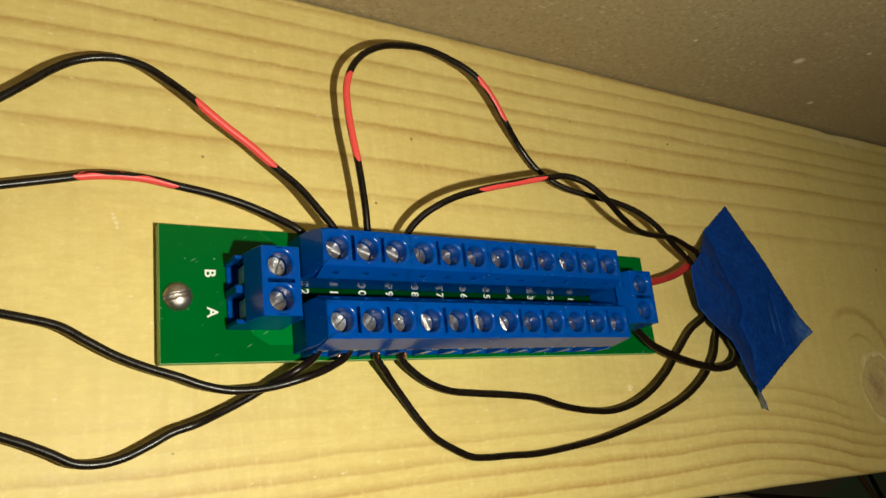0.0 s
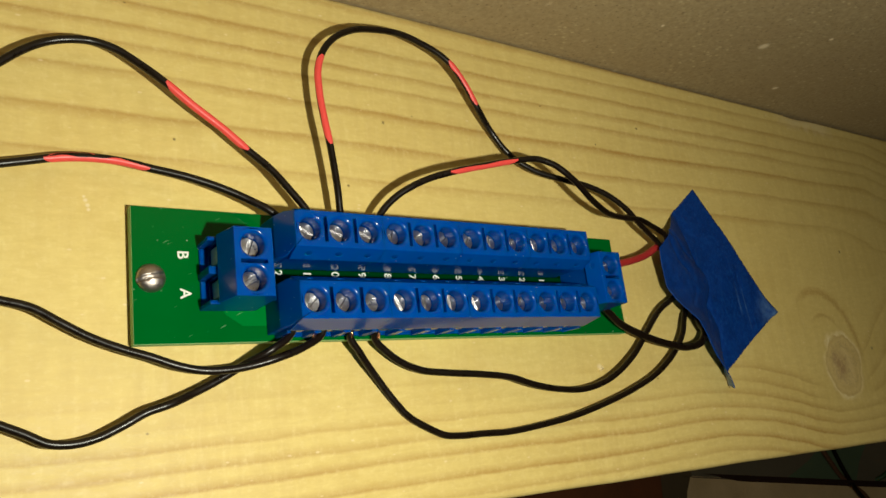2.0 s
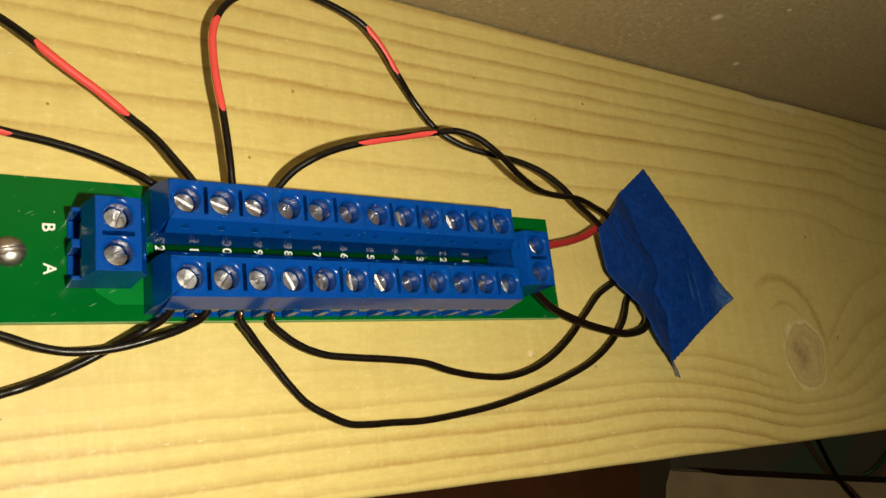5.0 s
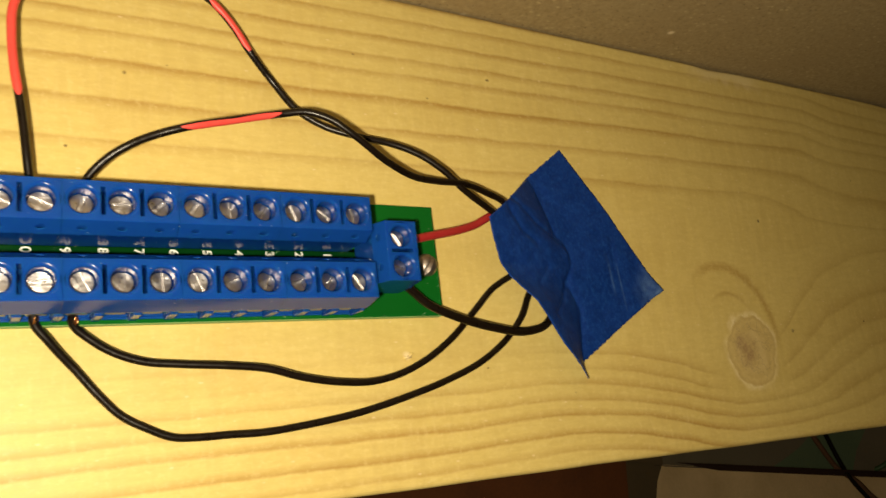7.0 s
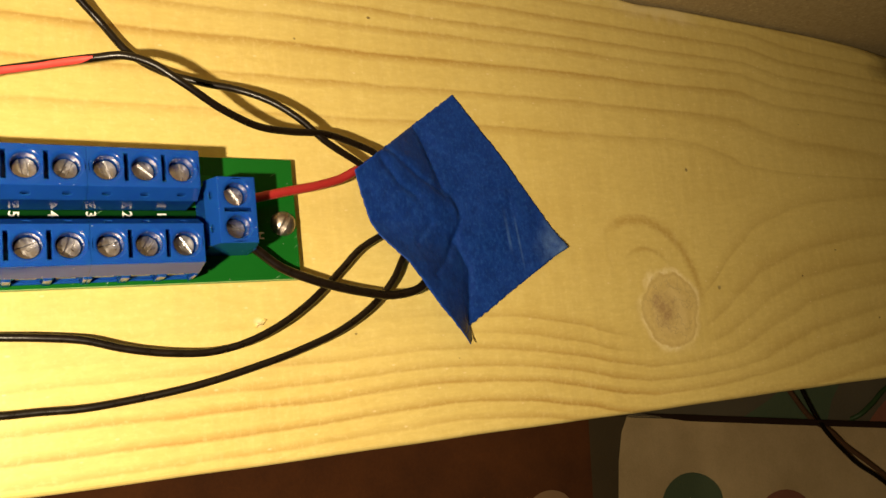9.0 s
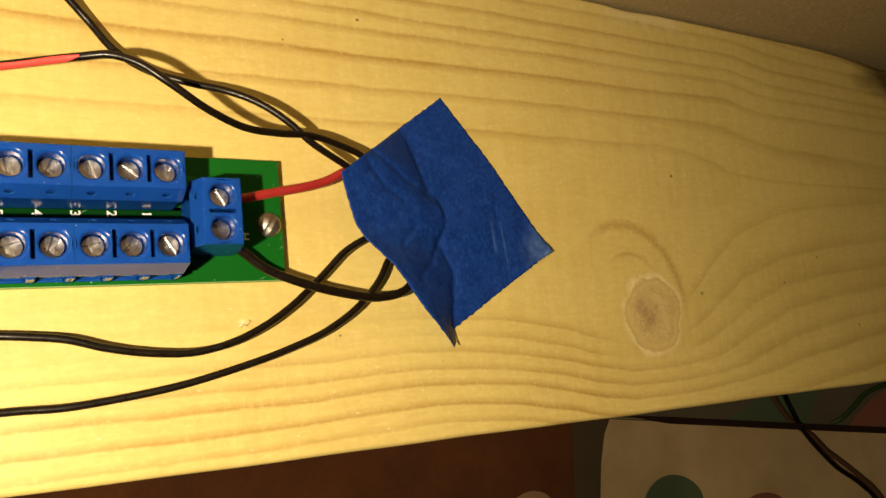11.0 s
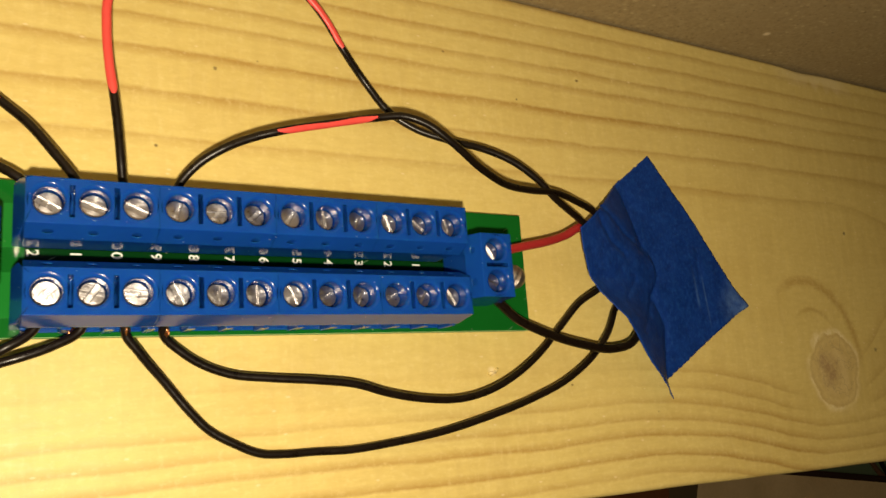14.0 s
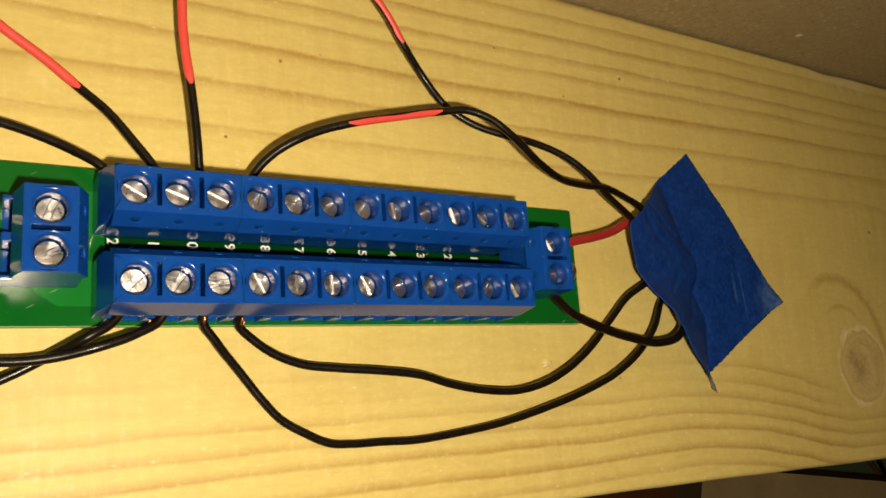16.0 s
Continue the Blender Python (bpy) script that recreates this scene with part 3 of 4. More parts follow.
def pocket(bm, o, u, v, w, h, ru, rv, depth, centre=(0, 0), n=24, square=False, along=None):
    """A face w by h round o, along u and v, with a round or square pocket sunk into it."""
    o, u, v = Vector(o), Vector(u), Vector(v)
    down = Vector(along) * depth if along else -u.cross(v).normalized() * depth
    outer, inner = [], []
    for k in range(n):
        a = 2 * math.pi * (k + 0.5) / n
        c, s = math.cos(a), math.sin(a)
        f = min(w / 2 / max(abs(c), 1e-6), h / 2 / max(abs(s), 1e-6))
        outer.append((c * f, s * f))
        if square:
            g = min(ru / max(abs(c), 1e-6), rv / max(abs(s), 1e-6))
            inner.append((c * g, s * g))
        else:
            inner.append((c * ru + centre[0], s * rv + centre[1]))
    for sx, sy in ((1, 1), (-1, 1), (-1, -1), (1, -1)):
        best = min(range(n), key=lambda k: (outer[k][0] - sx * w / 2) ** 2 + (outer[k][1] - sy * h / 2) ** 2)
        outer[best] = (sx * w / 2, sy * h / 2)
        if square:
            inner[best] = (sx * ru, sy * rv)
    P = lambda q: o + u * q[0] + v * q[1]
    vo = [bm.verts.new(P(q)) for q in outer]
    # a rounded rim: how far each ring stands in from the edge, and how deep it lies
    rounding = [(0, 0)] if square else [(0, 0), (0.10, 0.03)] if ru < 0.1 else [(0, 0), (0.04, 0.003), (0.08, 0.011), (0.12, 0.025), (0.16, 0.046), (0.20, 0.077), (0.23, 0.11), (0.255, 0.16), (0.27, 0.28), (0.285, 0.6), (0.30, 0.95)]
    rings = []
    for inset, deep in rounding:
        f, g = 1 - inset, down * (deep * min(ru, rv) / depth)
        rings.append([bm.verts.new(P((centre[0] + (q[0] - centre[0]) * f, centre[1] + (q[1] - centre[1]) * f)) + g) for q in inner])
    f = 1 - rounding[-1][0]
    rings.append([bm.verts.new(P((centre[0] + (q[0] - centre[0]) * f, centre[1] + (q[1] - centre[1]) * f)) + down) for q in inner])
    for k in range(n):
        j = (k + 1) % n
        bm.faces.new((vo[k], vo[j], rings[0][j], rings[0][k]))
        for a, c in zip(rings, rings[1:]):
            bm.faces.new((a[k], a[j], c[j], c[k])).smooth = not square
    bm.faces.new(rings[-1])
    for loop in (rings[0], rings[-1]):
        for k in range(n):
            e = bm.edges.get((loop[k], loop[(k + 1) % n]))
            if e:
                e.smooth = False


PITCH = 0.508
TOP, LIP, SLANT, HIGH = 1.065, 0.77, 0.58, 0.285


def block(poles):
    """A rising-clamp terminal: x along the row, y away from the board, z towards the cable side."""
    bm = bmesh.new()
    half = poles * PITCH / 2
    X, Y, Z = Vector((1, 0, 0)), Vector((0, 1, 0)), Vector((0, 0, 1))
    zi, zo = -HIGH, HIGH
    lip, base, front = -0.42, -0.375, 0.34
    gap = 0.058
    for i in range(poles):
        c = -half + PITCH * (i + 0.5)
        w = PITCH - gap
        pocket(bm, (c, TOP, 0), Z, X, zo - zi, w, 0.238, 0.238, 0.40, n=40)
        s = Vector((0, LIP - TOP, lip - zi))
        pocket(bm, (c, (TOP + LIP) / 2, (zi + lip) / 2), X, s.normalized(), w, s.length, 0.070, 0.050, 0.30, n=16, along=(0, -1, 0))
        pocket(bm, (c, 0.29, front), X, Y, w, 0.58, 0.165, 0.20, 0.32, n=16, square=True)
    for i in range(poles + 1):
        c = -half + PITCH * i
        a, b = max(c - gap / 2, -half), min(c + gap / 2, half)
        if 0 < i < poles:
            quad(bm, (a, TOP, zi), (b, TOP, zi), (b, TOP, -0.2), (a, TOP, -0.2))
            quad(bm, (a, TOP, 0.2), (b, TOP, 0.2), (b, TOP, zo), (a, TOP, zo))
            d = TOP - 0.32
            quad(bm, (a, d, -0.2), (b, d, -0.2), (b, d, 0.2), (a, d, 0.2))
            for q in (-0.2, 0.2):
                quad(bm, (a, d, q), (b, d, q), (b, TOP, q), (a, TOP, q))
            for q in (a, b):
                quad(bm, (q, d, -0.2), (q, d, 0.2), (q, TOP, 0.2), (q, TOP, -0.2))
        else:
            quad(bm, (a, TOP, zi), (b, TOP, zi), (b, TOP, zo), (a, TOP, zo))
        quad(bm, (a, LIP, lip), (b, LIP, lip), (b, TOP, zi), (a, TOP, zi))
        quad(bm, (a, 0, front), (b, 0, front), (b, 0.58, front), (a, 0.58, front))
    quad(bm, (-half, TOP, zo), (half, TOP, zo), (half, SLANT, 0.375), (-half, SLANT, 0.375))
    quad(bm, (-half, SLANT, 0.375), (half, SLANT, 0.375), (half, SLANT, front), (-half, SLANT, front))
    quad(bm, (-half, LIP, lip), (half, LIP, lip), (half, LIP - 0.06, base), (-half, LIP - 0.06, base))
    quad(bm, (-half, LIP - 0.06, base), (half, LIP - 0.06, base), (half, 0, base), (-half, 0, base))
    for e in (-half, half):
        bm.faces.new([bm.verts.new((e, y, z)) for y, z in ((0, base), (LIP - 0.06, base), (LIP, lip), (TOP, zi), (TOP, zo), (SLANT, 0.375), (SLANT, front), (0, front))])
    quad(bm, (-half, 0, base), (half, 0, base), (half, 0, front), (-half, 0, front))
    bmesh.ops.remove_doubles(bm, verts=bm.verts, dist=0.0008)
    bmesh.ops.recalc_face_normals(bm, faces=bm.faces)
    return bm


def screw_head(bm, at, radius, thick, angle, slot, tilt=(0, 0)):
    """A slotted head whose axis points away from the board."""
    m = Matrix.Translation(at) @ Matrix.Rotation(tilt[0], 4, "X") @ Matrix.Rotation(tilt[1], 4, "Z") @ Matrix.Rotation(radians(90), 4, "X") @ Matrix.Rotation(angle, 4, "Z")
    n = 14
    for s in (1, -1):
        a0 = math.asin(slot / radius)
        rim = [(radius * math.cos(a0 + (math.pi - 2 * a0) * k / n), s * radius * math.sin(a0 + (math.pi - 2 * a0) * k / n)) for k in range(n + 1)]
        top = [bm.verts.new(m @ Vector((x * 0.95, max(abs(y) * 0.95, slot) * s, 0))) for x, y in rim]
        mid = [bm.verts.new(m @ Vector((x, y, -0.02))) for x, y in rim]
        low = [bm.verts.new(m @ Vector((x, y, -thick))) for x, y in rim]
        bm.faces.new(top if s > 0 else top[::-1])
        for k in range(n + 1):
            j = (k + 1) % (n + 1)
            for p, q in ((top, mid), (mid, low)):
                f = (p[k], q[k], q[j], p[j])
                bm.faces.new(f if s > 0 else f[::-1])
    d = -0.045
    fl = [bm.verts.new(m @ Vector((x, y, d))) for x, y in ((-radius * 0.97, -slot), (radius * 0.97, -slot), (radius * 0.97, slot), (-radius * 0.97, slot))]
    bm.faces.new(fl)
    return bm


def terminal(poles, centre, outward, angles, reach=0.395, rib=0):
    """A terminal block on the board, with its clamping screws and metal cages."""
    bm = block(poles)
    # x along the row, y out of the board, z to the cable side
    F = Matrix(((1, 0, 0, 0), (0, -1, 0, 0), (0, 0, 1, 0), (0, 0, 0, 1)))
    m = Matrix.Translation((centre[0], FACE, centre[1])) @ Matrix.Rotation(radians({"up": 0, "down": 180, "left": -90, "right": 90}[outward]), 4, "Y") @ F
    bmesh.ops.transform(bm, matrix=m, verts=bm.verts)
    bmesh.ops.reverse_faces(bm, faces=bm.faces)
    body = part("terminal_block", skew(bm), BLUE, circuit_board)
    half, front = poles * PITCH / 2, 0.34
    if rib:
        # the flared wall of the block's free end
        g = bmesh.new()
        for out, y, z0, z1 in ((0.0, TOP - 0.015, -0.28, 0.28), (0.05, 0.80, -0.39, 0.34), (0.115, 0.52, -0.36, 0.335), (0.115, 0.0, -0.36, 0.335), (-0.01, 0.0, -0.37, 0.335), (-0.01, TOP - 0.02, -0.28, 0.28)):
            for z in (z0, z1):
                g.verts.new((rib * (half + out), y, z))
        bmesh.ops.convex_hull(g, input=g.verts)
        bmesh.ops.bevel(g, geom=g.edges[:], offset=0.012, segments=1, affect="EDGES", profile=0.5)
        bmesh.ops.recalc_face_normals(g, faces=g.faces)
        bmesh.ops.reverse_faces(g, faces=g.faces)
        bmesh.ops.transform(g, matrix=m, verts=g.verts)
        bmesh.ops.reverse_faces(g, faces=g.faces)
        part("end_wall", skew(g), BLUE, body)
    # guides between the cable openings, and a low lip under each opening
    for i in range(poles + 1):
        c = -half + PITCH * i
        g = box(bmesh.new(), (max(c - 0.06, -half), 0, front - 0.02), (min(c + 0.06, half), 0.50, reach), 0.012)
        bmesh.ops.transform(g, matrix=m, verts=g.verts)
        bmesh.ops.reverse_faces(g, faces=g.faces)
        part("cable_guide", skew(g), BLUE, body)
    for i in range(poles):
        c = -half + PITCH * (i + 0.5)
        g = box(bmesh.new(), (c - 0.19, 0, front - 0.02), (c + 0.19, 0.05, reach - 0.02), 0.01)
        bmesh.ops.transform(g, matrix=m, verts=g.verts)
        bmesh.ops.reverse_faces(g, faces=g.faces)
        part("opening_lip", skew(g), BLUE, body)
    for i in range(poles):
        c = m @ Vector((-poles * PITCH / 2 + PITCH * (i + 0.5), TOP - 0.235, 0))
        tilt = (random.uniform(-0.07, 0.07), random.uniform(-0.07, 0.07))
        part("clamp_screw", skew(screw_head(bmesh.new(), c, 0.157, 0.1, radians(angles[i]), 0.042, tilt)), STEEL, body, "slotted bright steel screw")
        k = bmesh.new()
        a = m @ Vector((-poles * PITCH / 2 + PITCH * (i + 0.5), 0.29, 0.18))
        box(k, a - Vector((0.14, 0.16, 0.14)), a + Vector((0.14, 0.16, 0.14)), 0.02)
        part("clamp_cage", skew(k), CAGE, body)
    return body


UPPER_SLOTS = [-28, -20, -25, 75, 5, 40, 60, 100, 65, 110, -40, 100]
LOWER_SLOTS = [45, 55, 10, -62, 88, 95, -65, 20, 70, 15, 60, -58]
for i in range(4):
    x = PITCH * (3 * i + 1)
    terminal(3, (x, 1.125), "up", UPPER_SLOTS[3 * i:3 * i + 3], rib=0 if i else -1)
    terminal(3, (x, 0.02), "down", LOWER_SLOTS[3 * i:3 * i + 3][::-1], rib=0 if i else 1)
terminal(2, (-0.92, 0.575), "left", [30, 70], 0.48)
terminal(2, (6.365, 0.515), "right", [-60, -25], 0.41)


def mounting_screw(x, z, angle, label):
    """A round-headed slotted wood screw through the board."""
    bm = bmesh.new()
    r, h, slot = 0.215, 0.15, 0.036
    bmesh.ops.create_uvsphere(bm, u_segments=32, v_segments=16, radius=r)
    for v in bm.verts:
        x0, y0, z0 = v.co
        v.co = (x0, min(y0, 0.0) * h / r, z0)
    bmesh.ops.remove_doubles(bm, verts=bm.verts, dist=0.002)
    # the slot: press a narrow band of the dome down
    ca, sa = math.cos(radians(angle)), math.sin(radians(angle))
    for off in (slot, -slot, slot * 0.8, -slot * 0.8):
        bmesh.ops.bisect_plane(bm, geom=bm.verts[:] + bm.edges[:] + bm.faces[:], plane_co=(-sa * off, 0, ca * off), plane_no=(-sa, 0, ca))
    for v in bm.verts:
        if abs(-sa * v.co.x + ca * v.co.z) < slot * 0.81 and v.co.y < -0.001:
            v.co.y = min(v.co.y + 0.055, -0.012)
    bmesh.ops.create_cone(bm, cap_ends=True, segments=16, radius1=0.1, radius2=0.1, depth=1.2,
                          matrix=Matrix.Translation((0, 0.6, 0)) @ Matrix.Rotation(radians(90), 4, "X"))
    for v in bm.verts:
        v.co = v.co + Vector((x, FACE, z))
    ob = part("mounting_screw", skew(bm), DULL, label=label, smooth=True)
    return tagged(ob, category="screw", group="screws holding the board")


mounting_screw(-2.09, 0.555, 14, "dull slotted screw holding the green board")
mounting_screw(7.41, 0.53, 62, "shiny round-headed slotted screw beside the red cable")

# ---- the wires ----


def wire(points, radius, material, label, marks=(), copper=None, name="wire"):
    line, at = spline(points)
    ob = part(name, sweep(bmesh.new(), line, radius), material, label=label, smooth=True)
    tagged(ob, category="wire", group="wires at the terminals")
    for a, b, lo, hi in marks:
        seg = [(p, t) for p, t in zip(line, at) if a <= t <= b]
        n = len(seg)

        def arc(i, lo=lo, hi=hi, n=n, a=a):
            end = min(i, n - 1 - i)
            f = min(1.0, 0.25 + 0.3 * end)
            j = 0.28 * math.sin(i * 0.37 + a) + 0.10 * math.sin(i * 0.9)
            return radians(lo) * f + j * 0.5, radians(hi) * f + j
        part("red_mark", sweep(bmesh.new(), [p for p, t in seg], radius + 0.004, arc), PAINT, ob, "streak of red paint", smooth=True)
    if copper:
        k = bmesh.new()
        for j in range(5):
            o = Vector((random.uniform(-0.035, 0.035), random.uniform(-0.035, 0.02), random.uniform(-0.03, 0.03)))
            a, b = Vector(copper[0]), Vector(copper[1])
            sweep(k, [a + o, (a + b) / 2 + o * 1.6, b + o * 0.6], 0.016, sides=6)
        part("bare_strands", k, COPPER, ob, "bare copper strands", smooth=True)
    return ob


THIN, THICK = 0.0615, 0.079
wire([(0.508, -0.55, 1.35), (0.32, -0.57, 1.66), (0.08, -0.54, 1.98), (-0.22, -0.48, 2.36), (-0.56, -0.42, 2.67), (-0.94, -0.42, 2.98), (-1.43, -0.45, 3.31), (-1.84, -0.48, 3.61), (-2.22, -0.42, 3.9), (-2.57, -0.39, 4.1), (-2.88, -0.36, 4.17), (-3.15, -0.36, 4.14), (-3.49, -0.33, 4.04), (-3.81, -0.33, 3.83), (-4.09, -0.33, 3.58), (-6, -0.25, 2.2), (-9, -0.1, 1.2), (-14, -0.08, 0.9)], THIN, BLACK,
     "black wire with a red painted streak, curving over the joist", [(4, 7, -100, 80)], None, "wire")
wire([(0.0, -0.55, 1.3), (-0.29, -0.63, 1.56), (-0.68, -0.54, 1.8), (-1.1, -0.48, 1.98), (-1.6, -0.42, 2.13), (-2.08, -0.36, 2.23), (-2.51, -0.33, 2.31), (-2.89, -0.3, 2.33), (-3.29, -0.27, 2.3), (-3.72, -0.27, 2.2), (-4.06, -0.27, 2.12), (-6, -0.2, 1.7), (-9, -0.1, 1.4), (-14, -0.08, 1.3)], THIN, BLACK,
     "black wire with a red painted streak, lying low over the joist", [(5, 8.6, -125, -8), (6.8, 8.4, 52, 115)], None, "wire")
wire([(1.016, -0.55, 1.3), (0.92, -0.57, 1.65), (0.88, -0.63, 1.97), (0.84, -0.66, 2.36), (0.78, -0.69, 2.82), (0.71, -0.69, 3.3), (0.68, -0.66, 3.83), (0.7, -0.66, 4.26), (0.81, -0.66, 4.57), (1.07, -0.63, 4.91), (1.51, -0.6, 5.19), (2.01, -0.57, 5.32), (2.5, -0.57, 5.35), (2.99, -0.57, 5.25), (3.59, -0.57, 4.98), (3.95, -0.51, 4.64), (4.27, -0.42, 4.22), (4.72, -0.24, 3.78), (5.12, -0.27, 3.29), (5.53, -0.36, 3.01), (6.18, -0.54, 2.78), (6.72, -0.63, 2.67), (7.22, -0.75, 2.46), (7.68, -0.81, 2.15), (8.07, -0.78, 1.83), (8.7, -0.63, 1.52), (9.435, -0.27, 1.27), (10.0, -0.02, 1.09), (10.7, 0.2, 0.88)], THIN, BLACK,
     "black wire in a tall loop with two red streaks", [(4, 7.8, -80, 100), (14, 16, -100, 70)], None, "wire")
wire([(1.524, -0.55, 1.3), (1.65, -0.6, 1.66), (1.89, -0.72, 1.94), (2.23, -0.87, 2.16), (2.6, -0.96, 2.32), (2.92, -1.05, 2.41), (3.69, -1.08, 2.61), (4.48, -1.14, 2.78), (4.88, -1.26, 2.81), (5.21, -1.35, 2.7), (5.64, -1.38, 2.43), (6.28, -1.2, 2.1), (6.9, -1.02, 1.92), (7.44, -0.9, 1.91), (8.1, -0.78, 1.94), (8.66, -0.66, 1.84), (9.07, -0.6, 1.7), (9.4, -0.38, 1.53), (9.7, -0.17, 1.39), (10.2, 0.04, 1.13), (10.8, 0.2, 0.85)], THIN, BLACK,
     "black wire with a red streak, arching to the blue tape", [(5, 7, -12, 112)], None, "wire")
wire([(0.508, -0.5, -0.15), (0.43, -0.48, -0.35), (0.14, -0.51, -0.53), (-0.3, -0.54, -0.69), (-0.73, -0.46, -0.79), (-1.09, -0.42, -0.83), (-1.42, -0.39, -0.82), (-1.76, -0.36, -0.74), (-2.14, -0.33, -0.59), (-2.51, -0.3, -0.46), (-2.94, -0.27, -0.27), (-3.29, -0.27, -0.07), (-3.63, -0.27, 0.13), (-4.03, -0.27, 0.24), (-6, -0.2, 0.45), (-9, -0.1, 0.5), (-14, -0.08, 0.4)], THIN, BLACK,
     "black wire curving away below the terminals", [], ((0.42, -0.42, -0.3), (0.3, -0.46, -0.42)), "wire")
wire([(0.0, -0.5, -0.15), (-0.12, -0.51, -0.36), (-0.43, -0.54, -0.57), (-0.81, -0.32, -0.76), (-1.11, -0.27, -0.92), (-1.55, -0.27, -1.12), (-1.94, -0.36, -1.27), (-2.2, -0.33, -1.34), (-2.53, -0.3, -1.5), (-2.88, -0.27, -1.64), (-3.15, -0.27, -1.68), (-3.42, -0.27, -1.65), (-3.71, -0.27, -1.5), (-4.0, -0.27, -1.36), (-6, -0.25, -0.8), (-9, -0.1, -0.3), (-14, -0.08, -0.2)], THIN, BLACK,
     "black wire dipping low across the joist", [], None, "wire")
wire([(1.016, -0.48, -0.15), (0.98, -0.39, -0.35), (1.18, -0.3, -0.64), (1.54, -0.15, -1.05), (1.86, -0.09, -1.44), (2.12, -0.06, -1.71), (2.49, -0.06, -1.94), (2.88, -0.06, -2.11), (3.18, -0.06, -2.14), (3.68, -0.06, -2.15), (4.17, -0.09, -2.17), (4.97, -0.12, -2.12), (5.81, -0.18, -2.02), (6.72, -0.24, -1.83), (7.57, -0.27, -1.6), (8.31, -0.3, -1.32), (8.93, -0.33, -0.92), (9.34, -0.33, -0.5), (9.62, -0.25, -0.1), (10.0, -0.07, 0.21), (10.4, 0.08, 0.53), (10.8, 0.2, 0.85)], THIN, BLACK,
     "black wire sagging in a long loop to the tape", [], ((1.0, -0.42, -0.3), (0.99, -0.4, -0.42)), "wire")
wire([(1.524, -0.48, -0.15), (1.47, -0.33, -0.37), (1.75, -0.24, -0.65), (2.08, -0.21, -0.85), (2.41, -0.21, -0.97), (2.97, -0.24, -1.05), (3.66, -0.3, -1.12), (4.28, -0.33, -1.21), (4.8, -0.33, -1.37), (5.48, -0.33, -1.5), (6.08, -0.33, -1.53), (6.61, -0.36, -1.43), (7.15, -0.36, -1.21), (7.69, -0.33, -0.88), (8.34, -0.27, -0.34), (8.77, -0.3, 0.05), (9.18, -0.33, 0.27), (9.747, -0.12, 0.473), (10.2, 0.05, 0.63), (10.8, 0.2, 0.85)], THIN, BLACK,
     "black wire running in a shallow loop to the tape", [], ((1.5, -0.4, -0.3), (1.49, -0.36, -0.42)), "wire")
wire([(6.5, -0.55, 0.25), (6.88, -0.51, -0.01), (7.18, -0.48, -0.24), (7.79, -0.48, -0.51), (8.62, -0.48, -0.74), (9.25, -0.48, -0.83), (9.76, -0.48, -0.72), (10.02, -0.41, -0.49), (10.15, -0.22, -0.25), (10.3, -0.02, 0.1), (10.6, 0.2, 0.75)], THICK, BLACK,
     "thick black power cable from the terminal to the tape", [], None, "power_cable")
wire([(6.5, -0.57, 0.78), (7.39, -0.57, 0.98), (7.96, -0.54, 1.1), (8.39, -0.51, 1.23), (8.81, -0.51, 1.43), (9.3, -0.29, 1.5), (9.9, -0.02, 1.28), (10.6, 0.2, 0.95)], THICK, RED,
     "thick red power cable from the terminal to the tape", [], None, "power_cable")
# ---- the tape ----


